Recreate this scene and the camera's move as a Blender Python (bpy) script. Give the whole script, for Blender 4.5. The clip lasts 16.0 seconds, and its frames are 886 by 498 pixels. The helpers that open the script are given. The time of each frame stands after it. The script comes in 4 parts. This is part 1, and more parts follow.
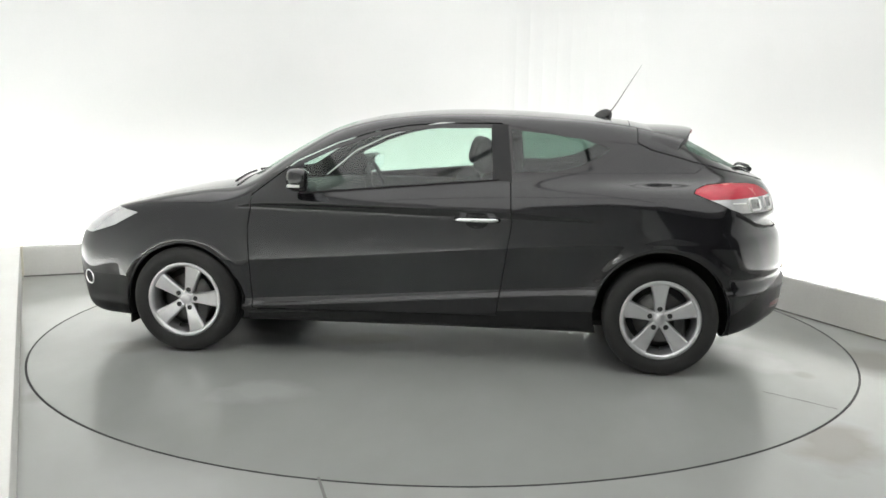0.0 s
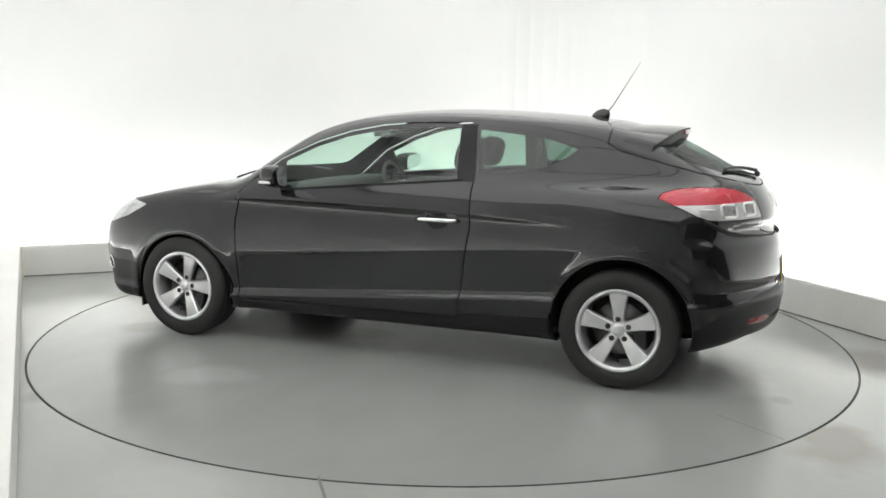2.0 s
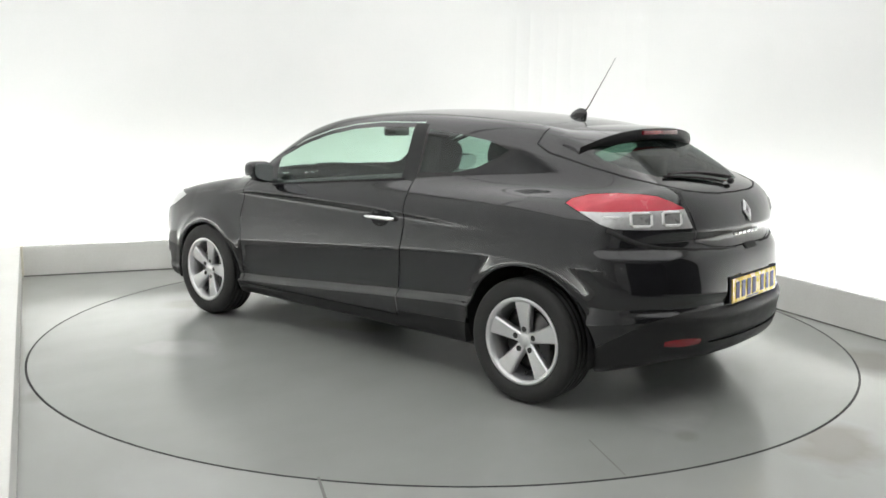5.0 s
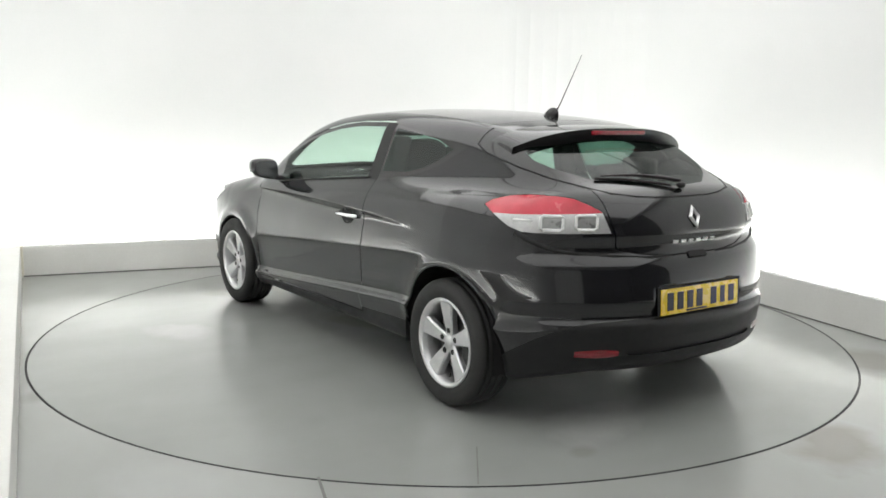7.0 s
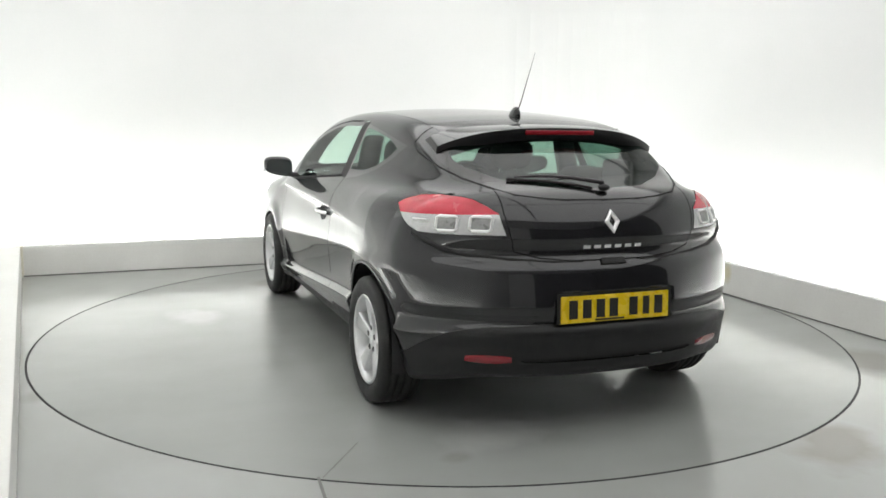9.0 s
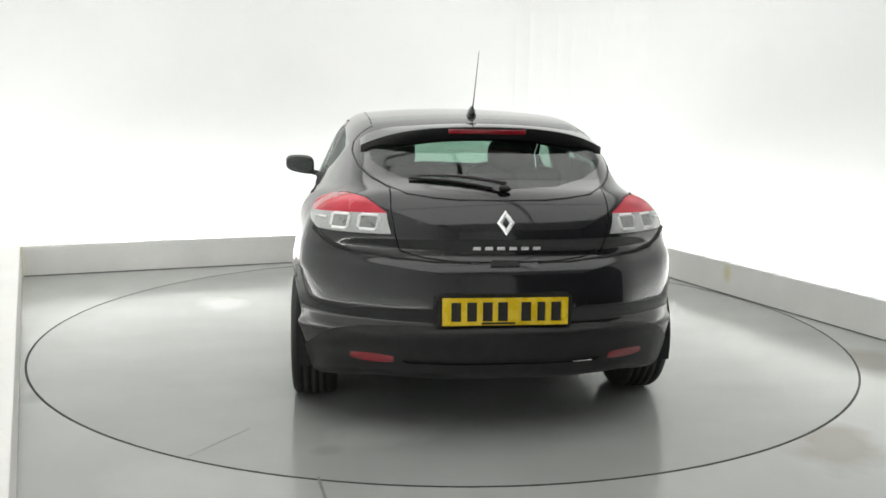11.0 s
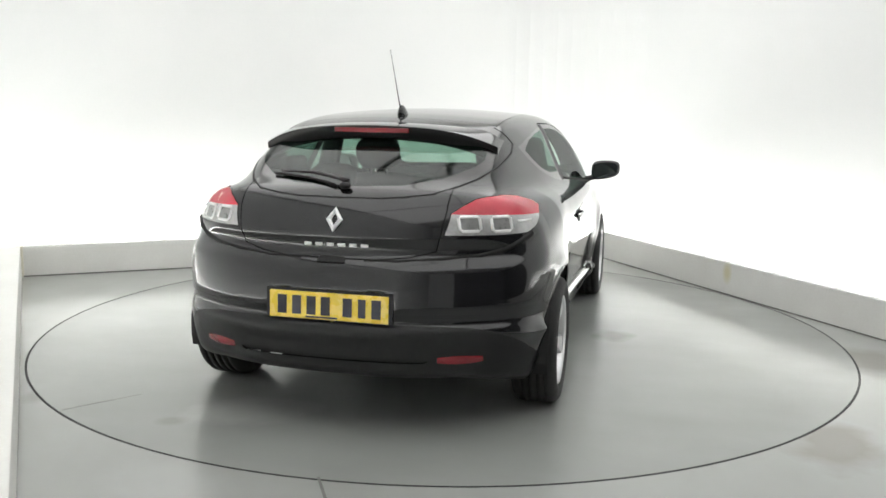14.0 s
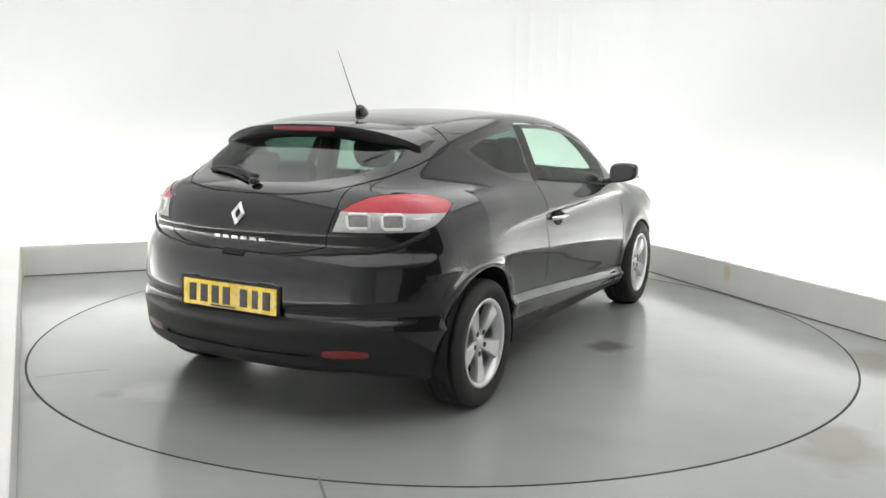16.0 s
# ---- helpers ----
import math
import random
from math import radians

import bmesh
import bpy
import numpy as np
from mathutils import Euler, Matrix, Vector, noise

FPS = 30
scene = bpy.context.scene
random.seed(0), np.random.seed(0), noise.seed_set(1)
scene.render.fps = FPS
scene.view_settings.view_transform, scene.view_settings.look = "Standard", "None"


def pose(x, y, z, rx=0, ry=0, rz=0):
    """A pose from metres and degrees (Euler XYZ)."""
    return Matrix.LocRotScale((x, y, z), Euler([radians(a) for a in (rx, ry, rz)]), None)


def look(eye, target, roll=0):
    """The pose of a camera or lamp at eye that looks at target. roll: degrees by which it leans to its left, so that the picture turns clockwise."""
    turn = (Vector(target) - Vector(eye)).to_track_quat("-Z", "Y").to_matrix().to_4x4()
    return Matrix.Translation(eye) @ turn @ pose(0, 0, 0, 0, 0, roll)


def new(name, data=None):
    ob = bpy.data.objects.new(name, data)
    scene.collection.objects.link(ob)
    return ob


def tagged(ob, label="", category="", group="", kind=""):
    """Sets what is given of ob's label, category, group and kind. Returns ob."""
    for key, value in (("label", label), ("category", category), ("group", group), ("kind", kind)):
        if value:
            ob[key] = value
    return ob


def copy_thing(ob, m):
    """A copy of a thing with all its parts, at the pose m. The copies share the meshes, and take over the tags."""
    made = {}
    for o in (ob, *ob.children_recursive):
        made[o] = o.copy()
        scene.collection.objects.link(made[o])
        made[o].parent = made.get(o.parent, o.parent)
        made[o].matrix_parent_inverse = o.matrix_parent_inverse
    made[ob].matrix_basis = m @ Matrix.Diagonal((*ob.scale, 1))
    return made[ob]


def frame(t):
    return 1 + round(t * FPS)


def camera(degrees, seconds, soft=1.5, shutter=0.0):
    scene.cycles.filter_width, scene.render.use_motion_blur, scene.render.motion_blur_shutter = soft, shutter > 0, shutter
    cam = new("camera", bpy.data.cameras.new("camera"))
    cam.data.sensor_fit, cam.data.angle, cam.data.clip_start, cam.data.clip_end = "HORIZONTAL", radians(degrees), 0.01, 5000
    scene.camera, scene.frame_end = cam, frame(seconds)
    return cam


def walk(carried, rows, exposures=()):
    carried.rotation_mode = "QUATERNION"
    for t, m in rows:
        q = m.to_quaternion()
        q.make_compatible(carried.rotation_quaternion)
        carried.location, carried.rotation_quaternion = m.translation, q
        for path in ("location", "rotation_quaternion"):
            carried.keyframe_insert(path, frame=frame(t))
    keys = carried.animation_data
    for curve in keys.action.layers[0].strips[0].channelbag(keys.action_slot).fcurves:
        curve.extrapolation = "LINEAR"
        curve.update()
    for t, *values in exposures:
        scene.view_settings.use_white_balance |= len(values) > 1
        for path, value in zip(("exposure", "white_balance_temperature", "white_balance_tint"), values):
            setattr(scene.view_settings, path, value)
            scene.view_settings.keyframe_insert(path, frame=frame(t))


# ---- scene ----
# camera: fixed on its stand
cam = camera(54.46, 16.0, soft=1.6)
EYE = Vector((0, -5.434, 1.3625))
AIM = EYE + Vector((-.00155, .98762, -.15684)) * 5
walk(cam, [(0, look(EYE, AIM, .858)), (16, look(EYE, AIM, .858))], exposures=[(0, 0.0, 6500, 10), (16, 0.0, 6500, 10)])

# the room is closed and lit by its own lamps; the world beyond it is dim
world = bpy.data.worlds.new("world")
scene.world = world
world.use_nodes = True
world.node_tree.nodes["Background"].inputs[0].default_value = (.8, .85, .9, 1)
world.node_tree.nodes["Background"].inputs[1].default_value = .05
TUBE, STRIP = 20.0, 1.02


# ---- materials ----
def nodes_of(name):
    m = bpy.data.materials.new(name)
    m.use_nodes = True
    n = m.node_tree.nodes
    return m, n, m.node_tree.links, n["Principled BSDF"]


def ramp(n, l, src, lo, hi, a=.3, b=.7):
    r = n.new("ShaderNodeValToRGB")
    r.color_ramp.elements[0].position, r.color_ramp.elements[1].position = a, b
    r.color_ramp.elements[0].color, r.color_ramp.elements[1].color = (*lo, 1), (*hi, 1)
    l.new(src, r.inputs[0])
    return r.outputs[0]


def noise_of(n, l, scale, detail=4, stretch=None):
    tc, mp, tx = n.new("ShaderNodeTexCoord"), n.new("ShaderNodeMapping"), n.new("ShaderNodeTexNoise")
    l.new(tc.outputs["Object"], mp.inputs[0])
    if stretch:
        mp.inputs["Scale"].default_value = stretch
    l.new(mp.outputs[0], tx.inputs["Vector"])
    tx.inputs["Scale"].default_value, tx.inputs["Detail"].default_value = scale, detail
    return tx.outputs[0]


def surface(name, lo, hi, rough, rough2=None, scale=8, grain=120, bump=.05, metal=0., coat=0., spec=.5, depth=.002):
    """A surface with broad and fine variation of colour and gloss, and fine relief."""
    m, n, l, p = nodes_of(name)
    big, fine = noise_of(n, l, scale), noise_of(n, l, grain, 3)
    mix = n.new("ShaderNodeMix")
    mix.data_type = "FLOAT"
    mix.inputs[0].default_value = .35
    l.new(big, mix.inputs[2]), l.new(fine, mix.inputs[3])
    l.new(ramp(n, l, mix.outputs[0], lo, hi), p.inputs["Base Color"])
    r2 = rough if rough2 is None else rough2
    l.new(ramp(n, l, big, (rough,) * 3, (r2,) * 3), p.inputs["Roughness"])
    p.inputs["Metallic"].default_value, p.inputs["Coat Weight"].default_value = metal, coat
    p.inputs["Coat Roughness"].default_value, p.inputs["Specular IOR Level"].default_value = .06, spec
    if bump:
        b = n.new("ShaderNodeBump")
        b.inputs["Strength"].default_value, b.inputs["Distance"].default_value = bump, depth
        l.new(fine, b.inputs["Height"]), l.new(b.outputs[0], p.inputs["Normal"])
    return m


def glass(name, tint, body=(.02, .03, .025), cover=.04):
    """A thin pane: tinted see-through, with a mirror gloss that follows the angle."""
    m, n, l, p = nodes_of(name)
    out = n["Material Output"]
    t, g, f, mix = n.new("ShaderNodeBsdfTransparent"), n.new("ShaderNodeBsdfGlossy"), n.new("ShaderNodeLayerWeight"), n.new("ShaderNodeMixShader")
    d, mix2 = n.new("ShaderNodeBsdfDiffuse"), n.new("ShaderNodeMixShader")
    t.inputs[0].default_value, g.inputs["Roughness"].default_value, f.inputs[0].default_value = (*tint, 1), .01, .5
    d.inputs[0].default_value, mix2.inputs[0].default_value = (*body, 1), cover
    l.new(t.outputs[0], mix2.inputs[1]), l.new(d.outputs[0], mix2.inputs[2])
    pw, mp = n.new("ShaderNodeMath"), n.new("ShaderNodeMapRange")
    pw.operation, pw.inputs[1].default_value = "POWER", 4.5
    mp.inputs["To Min"].default_value, mp.inputs["To Max"].default_value = .08, .40
    l.new(f.outputs["Facing"], pw.inputs[0]), l.new(pw.outputs[0], mp.inputs["Value"])
    l.new(mp.outputs[0], mix.inputs[0]), l.new(mix2.outputs[0], mix.inputs[1]), l.new(g.outputs[0], mix.inputs[2])
    l.new(mix.outputs[0], out.inputs["Surface"])
    return m


def glow(name, colour, power):
    m, n, l, p = nodes_of(name)
    p.inputs["Emission Color"].default_value, p.inputs["Emission Strength"].default_value = (*colour, 1), power
    p.inputs["Base Color"].default_value = (.8, .8, .8, 1)
    return m


M_WALL = surface("white_wall_paint", (.80, .81, .80), (.84, .84, .83), .6, .75, 1.2, 60, .04)
M_UPSTAND = surface("scuffed_white_board", (.76, .755, .72), (.84, .84, .81), .45, .6, 2.5, 70, .06)


def add_mark(m, place, size, tone, amount):
    """A stain with soft edges on a surface."""
    n, l = m.node_tree.nodes, m.node_tree.links
    p = n["Principled BSDF"]
    src = p.inputs["Base Color"].links[0].from_socket
    tc, mp, ln, mr, mx = n.new("ShaderNodeTexCoord"), n.new("ShaderNodeMapping"), n.new("ShaderNodeVectorMath"), n.new("ShaderNodeMapRange"), n.new("ShaderNodeMix")
    mp.vector_type, ln.operation, mx.data_type = "TEXTURE", "LENGTH", "RGBA"
    mp.inputs["Location"].default_value, mp.inputs["Scale"].default_value = place, size
    mr.inputs["From Min"].default_value, mr.inputs["From Max"].default_value = .3, 1
    mr.inputs["To Min"].default_value, mr.inputs["To Max"].default_value = amount, 0
    l.new(tc.outputs["Object"], mp.inputs[0]), l.new(mp.outputs[0], ln.inputs[0]), l.new(ln.outputs["Value"], mr.inputs["Value"])
    l.new(mr.outputs[0], mx.inputs[0]), l.new(src, mx.inputs[6])
    mx.inputs[7].default_value = (*tone, 1)
    l.new(mx.outputs[2], p.inputs["Base Color"])


add_mark(M_UPSTAND, (2.19, 1.12, 0.17), (.06, .06, .10), (.66, .62, .40), .8)
M_POST = surface("yellowed_board", (.66, .62, .50), (.78, .76, .68), .5, .65, 9, 70, .06)
M_CEIL = surface("ceiling_paint", (.66, .665, .66), (.74, .74, .735), .7, .8, 1.5, 50, .03)
# near-black tone stands in for the darkness of the opening behind the camera
M_BACK = surface("dark_opening_tone", (.035, .035, .036), (.055, .055, .055), .7, .8, 1.0, 40, .05)
M_TUBE = glow("tube_glow", (.99, 1, .985), TUBE)
M_PANEL = glow("panel_glow", (1, 1, .99), STRIP)
M_STEEL = surface("painted_metal", (.5, .5, .5), (.6, .6, .6), .4, .5, 5, 90, .03)


def floor_paint(name, lo, hi, seed, spots=()):
    """Grey floor paint, worn and wiped, with tyre dust and a soft gloss."""
    m, n, l, p = nodes_of(name)
    a, b = noise_of(n, l, .8 + seed, 5, (1, .6, 1)), noise_of(n, l, 2.6, 4, (1.3, .7, 1))
    fine = noise_of(n, l, 160, 2)
    mx = n.new("ShaderNodeMix")
    mx.data_type = "FLOAT"
    mx.inputs[0].default_value = .45
    l.new(a, mx.inputs[2]), l.new(b, mx.inputs[3])
    colour = ramp(n, l, mx.outputs[0], lo, hi, .25, .75)
    tc, warp = n.new("ShaderNodeTexCoord"), noise_of(n, l, 4.0, 5)
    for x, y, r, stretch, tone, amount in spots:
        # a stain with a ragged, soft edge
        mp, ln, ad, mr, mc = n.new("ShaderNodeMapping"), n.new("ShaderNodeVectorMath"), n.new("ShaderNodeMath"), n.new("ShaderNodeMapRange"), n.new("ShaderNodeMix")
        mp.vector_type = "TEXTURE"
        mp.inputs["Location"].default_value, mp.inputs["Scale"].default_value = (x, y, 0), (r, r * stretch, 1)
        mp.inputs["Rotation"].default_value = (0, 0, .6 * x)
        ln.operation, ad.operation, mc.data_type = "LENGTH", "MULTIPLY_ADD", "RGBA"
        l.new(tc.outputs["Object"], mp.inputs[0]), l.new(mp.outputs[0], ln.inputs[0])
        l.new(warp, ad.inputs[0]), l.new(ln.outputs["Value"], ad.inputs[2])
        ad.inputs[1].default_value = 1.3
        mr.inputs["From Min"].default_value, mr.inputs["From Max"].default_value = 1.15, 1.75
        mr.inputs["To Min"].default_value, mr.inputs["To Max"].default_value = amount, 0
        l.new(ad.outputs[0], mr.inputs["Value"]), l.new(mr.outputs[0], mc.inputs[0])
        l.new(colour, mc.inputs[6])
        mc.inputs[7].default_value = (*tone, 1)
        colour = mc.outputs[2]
    l.new(colour, p.inputs["Base Color"])
    l.new(ramp(n, l, b, (.15,) * 3, (.22,) * 3, .25, .75), p.inputs["Roughness"])
    p.inputs["Specular IOR Level"].default_value = .70
    bp = n.new("ShaderNodeBump")
    bp.inputs["Strength"].default_value, bp.inputs["Distance"].default_value = .06, .001
    l.new(fine, bp.inputs["Height"]), l.new(bp.outputs[0], p.inputs["Normal"])
    return m


# stains: place, size, stretch, tone, strength
SPOTS_FLOOR = ((1.68, -1.95, .34, .6, (.26, .24, .21), .7), (2.43, -.69, .30, 1.6, (.27, .25, .22), .6), (-1.87, -1.49, .12, 1.2, (.24, .24, .22), .5), (-.99, -2.47, .30, .7, (.42, .43, .42), .5))
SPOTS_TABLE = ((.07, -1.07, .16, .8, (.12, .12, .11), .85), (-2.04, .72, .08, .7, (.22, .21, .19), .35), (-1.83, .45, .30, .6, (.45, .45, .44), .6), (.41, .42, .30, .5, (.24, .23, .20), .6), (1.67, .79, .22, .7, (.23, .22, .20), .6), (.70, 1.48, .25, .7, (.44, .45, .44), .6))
M_FLOOR = floor_paint("grey_floor_paint", (.345, .350, .334), (.395, .408, .394), 0, SPOTS_FLOOR)
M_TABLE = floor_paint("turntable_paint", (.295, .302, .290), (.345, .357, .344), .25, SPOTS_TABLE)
M_GAP = surface("dark_gap", (.012, .012, .012), (.02, .02, .02), .8)
M_FAINT = surface("faint_joint", (.13, .13, .12), (.19, .19, .18), .6)
M_JOINT = surface("grey_joint", (.10, .10, .095), (.17, .17, .16), .6)

M_PAINT = surface("black_car_paint", (.010, .010, .0115), (.013, .013, .0148), .4, .45, 30, 900, 0, coat=1.0, spec=.04)
M_PAINT.node_tree.nodes["Principled BSDF"].inputs["Coat IOR"].default_value = 1.62
M_PLASTIC = surface("dark_grained_plastic", (.010, .010, .011), (.018, .018, .018), .40, .5, 20, 700, .12, spec=.35)
M_TRIM = surface("gloss_black_trim", (.008, .008, .008), (.012, .012, .012), .12, .18, 20, 500, .01, coat=.5)
M_RUBBER = surface("tyre_rubber", (.012, .012, .012), (.028, .028, .027), .6, .8, 25, 300, .15)
M_SEAL = surface("rubber_seal", (.006, .006, .006), (.01, .01, .01), .7)
M_ALLOY = surface("silver_alloy", (.64, .64, .65), (.74, .74, .75), .28, .36, 14, 300, .03, metal=.85, coat=.3)
M_DARKMETAL = surface("dark_hub_metal", (.03, .03, .03), (.07, .07, .07), .5, .65, 15, 200, .1, metal=.5)
M_DISC = surface("brake_disc_steel", (.10, .10, .10), (.17, .17, .16), .3, .45, 10, 250, .04, metal=1.)
M_CHROME = surface("chrome", (.80, .80, .81), (.88, .88, .88), .06, .10, 10, 200, 0, metal=1.)
M_BADGE = surface("satin_silver", (.78, .78, .78), (.86, .86, .86), .28, .34, 10, 200, 0, metal=.45)
M_RED = surface("red_lens", (.46, .016, .035), (.60, .03, .06), .22, .28, 10, 300, .01, coat=.25)
M_DEEPRED = surface("deep_red_lens", (.18, .005, .011), (.27, .008, .016), .15, .2, 10, 300, .01, coat=1.)
M_BOWL = surface("grey_lamp_bowl", (.22, .22, .22), (.34, .34, .33), .25, .35, 30, 200, .02, metal=.3)
M_LENS = surface("clear_lens", (.46, .46, .46), (.62, .62, .61), .18, .26, 40, 200, .02, coat=.25, metal=.35)
M_TUBEW = surface("white_light_guide", (.86, .86, .85), (.92, .92, .91), .2, .25, 20, 300, .01, coat=.3)
M_HEAD = surface("headlamp_reflector", (.65, .66, .67), (.8, .8, .8), .12, .2, 14, 150, .02, metal=.7, coat=1.)
M_PLATE = surface("yellow_plate", (.72, .50, .012), (.80, .58, .02), .25, .3, 25, 400, .02, coat=.3)
M_INK = surface("black_ink", (.012, .011, .01), (.02, .018, .015), .4)
M_FABRIC = surface("charcoal_seat_fabric", (.018, .018, .019), (.035, .035, .036), .85, .95, 30, 500, .3)
M_LINING = surface("grey_headlining", (.10, .10, .10), (.13, .13, .125), .9, .95, 20, 400, .2)
M_DASH = surface("soft_dash_plastic", (.02, .02, .021), (.035, .035, .035), .6, .7, 20, 600, .2)
G_FRONT = glass("green_tinted_glass", (.78, .93, .85))
G_REAR = glass("dark_tinted_glass", (.28, .42, .36), cover=.10)
G_MIRROR = surface("mirror_glass", (.7, .72, .74), (.75, .77, .78), .03, .04, 5, 50, 0, metal=1.)


# ---- small builders ----
def mesh_ob(name, bm, material, parent=None, smooth=True):
    me = bpy.data.meshes.new(name)
    bm.to_mesh(me)
    bm.free()
    me.materials.append(material)
    me.polygons.foreach_set("use_smooth", [smooth] * len(me.polygons))
    ob = new(name, me)
    ob.parent = parent
    return ob


def part(name, bm, material, parent, label="", smooth=False):
    ob = mesh_ob(name, bm, material, parent, smooth)
    return tagged(ob, label) if label else ob


def box(cx, cy, cz, sx, sy, sz, bevel=0., turn=0., seg=2, bm=None):
    bm = bm or bmesh.new()
    made = bmesh.ops.create_cube(bm, size=1, matrix=Matrix.Translation((cx, cy, cz)) @ Matrix.Rotation(turn, 4, "Z") @ Matrix.Diagonal((sx, sy, sz, 1)))["verts"]
    if bevel:
        es = list({e for v in made for e in v.link_edges})
        bmesh.ops.bevel(bm, geom=es, offset=bevel, segments=seg, profile=.6, affect="EDGES")
    return bm


def rounded(path, radius, seg=8, closed=False, bm=None, flat=1.0):
    """A rod of round section along a path."""
    bm = bm or bmesh.new()
    pts = [Vector(p) for p in path]
    rings = []
    for i, p in enumerate(pts):
        a = pts[i - 1] if i or closed else p
        b = pts[(i + 1) % len(pts)] if i < len(pts) - 1 or closed else p
        d = (b - a).normalized()
        up = Vector((0, 0, 1)) if abs(d.z) < .9 else Vector((1, 0, 0))
        s = d.cross(up).normalized()
        u = s.cross(d)
        r = radius(i / max(1, len(pts) - 1)) if callable(radius) else radius
        rings.append([bm.verts.new(p + s * (r * math.cos(k * math.tau / seg)) + u * (r * flat * math.sin(k * math.tau / seg))) for k in range(seg)])
    n = len(rings)
    for i in range(n if closed else n - 1):
        A, B = rings[i], rings[(i + 1) % n]
        for k in range(seg):
            bm.faces.new((A[k], A[(k + 1) % seg], B[(k + 1) % seg], B[k]))
    if not closed:
        bm.faces.new(rings[0][::-1]), bm.faces.new(rings[-1])
    bmesh.ops.recalc_face_normals(bm, faces=bm.faces)
    return bm


def lathe(profile, seg=48, bm=None, closed=False):
    """Turns (r, y) pairs round the y axis."""
    bm = bm or bmesh.new()
    rings = [[bm.verts.new((r * math.cos(k * math.tau / seg), y, r * math.sin(k * math.tau / seg))) for k in range(seg)] for r, y in profile]
    n = len(rings)
    for i in range(n if closed else n - 1):
        A, B = rings[i], rings[(i + 1) % n]
        for k in range(seg):
            bm.faces.new((A[k], A[(k + 1) % seg], B[(k + 1) % seg], B[k]))
    bmesh.ops.recalc_face_normals(bm, faces=bm.faces)
    return bm


def slab(outline, thick, to_world, bevel=0.):
    """A plate with an outline of (a, b) pairs, thick along its third axis, laid out by to_world."""
    bm = bmesh.new()
    f = bm.faces.new([bm.verts.new((a, b, 0)) for a, b in outline])
    top = bmesh.ops.extrude_face_region(bm, geom=[f])["geom"]
    bmesh.ops.translate(bm, verts=[g for g in top if isinstance(g, bmesh.types.BMVert)], vec=(0, 0, thick))
    bmesh.ops.recalc_face_normals(bm, faces=bm.faces)
    if bevel:
        bmesh.ops.bevel(bm, geom=list(bm.edges), offset=bevel, segments=2, affect="EDGES")
    bm.transform(to_world)
    return bm


# ---- the studio: its axes are turned against the camera's ----
TURN = radians(22.3)
ROOM = Matrix.Rotation(TURN, 4, "Z")
LEFT, RIGHT, BACK, FRONT = -2.627, 2.45, 2.575, -8.0     # inner faces of the upstands; far end behind the camera
SKEW = .0603                                           # the left side runs in towards the camera
BAY = -4.2                                             # where the right wall gives way to the dark entrance bay
GAP, HIGH = .55, 3.6                                   # trough behind the upstands; ceiling height


def room_ob(name, bm, material, label, category, smooth=False):
    bm.transform(ROOM)
    return tagged(mesh_ob(name, bm, material, None, smooth), label, category, kind="structure")


def wall_sheet():
    """The white wall: one sheet with rounded corners that runs round the left, back and right side."""
    r, rl, pts = 1.1, .35, []
    L, R, B = LEFT - GAP, RIGHT + GAP, BACK + GAP
    pts.append((L + SKEW * (BACK - FRONT), FRONT))
    for k in range(13):
        a = math.pi - .06 - k / 12 * (1 - .038) * math.pi / 2
        pts.append((L + rl + rl * math.cos(a), B - rl + rl * math.sin(a)))
    for k in range(13):
        a = math.pi / 2 - k / 12 * math.pi / 2
        pts.append((R - r + r * math.cos(a), B - r + r * math.sin(a)))
    pts.append((R, BAY))
    bm = bmesh.new()
    grid = []
    for i, (x, y) in enumerate(pts):
        a, b = Vector(pts[max(0, i - 1)]), Vector(pts[min(len(pts) - 1, i + 1)])
        d = (b - a).normalized()
        out = Vector((-d.y, d.x)) * .12
        grid.append([bm.verts.new((x, y, -.02)), bm.verts.new((x, y, HIGH)), bm.verts.new((x + out.x, y + out.y, HIGH)), bm.verts.new((x + out.x, y + out.y, -.02))])
    for A, B2 in zip(grid, grid[1:]):
        for k in range(4):
            bm.faces.new((A[k], A[(k + 1) % 4], B2[(k + 1) % 4], B2[k]))
    bmesh.ops.recalc_face_normals(bm, faces=bm.faces)
    return bm


room_ob("wall_white", wall_sheet(), M_WALL, "smooth white studio wall with rounded corners", "wall", smooth=False)
room_ob("wall_rear", box((LEFT - GAP - .12 - .75) / 2, FRONT - .08, HIGH / 2, LEFT * -1 + GAP + .12 - .75, .12, HIGH, .005), M_WALL, "plain white rear wall of the studio", "wall")
# added out of view: dark sheet in place of the open bay, for reflections
room_ob("wall_bay", box(RIGHT + GAP + .06, (BAY + FRONT - .15) / 2 - .005, HIGH / 2, .12, BAY - FRONT + .14, HIGH, .005), M_BACK, "unseen dark wall standing in for the open dark entrance bay", "wall")


def shutter():
    """Ribbed dark slats, never in view, added in place of the dark opening."""
    bm = bmesh.new()
    for k in range(30):
        box((RIGHT + GAP - .75) / 2, FRONT - .09, .06 + .12 * k, RIGHT + GAP + .74, .05, .116, .012, seg=1, bm=bm)
    return bm


room_ob("door_1", shutter(), M_BACK, "unseen dark slats standing in for the dark opening in the rear wall", "shutter")
room_ob("ceiling", box(0, (FRONT + BACK) / 2, HIGH + .06, RIGHT - LEFT + 2 * GAP + .3, BACK - FRONT + 2 * GAP + .3, .1, .004), M_CEIL, "plain grey painted ceiling", "ceiling")


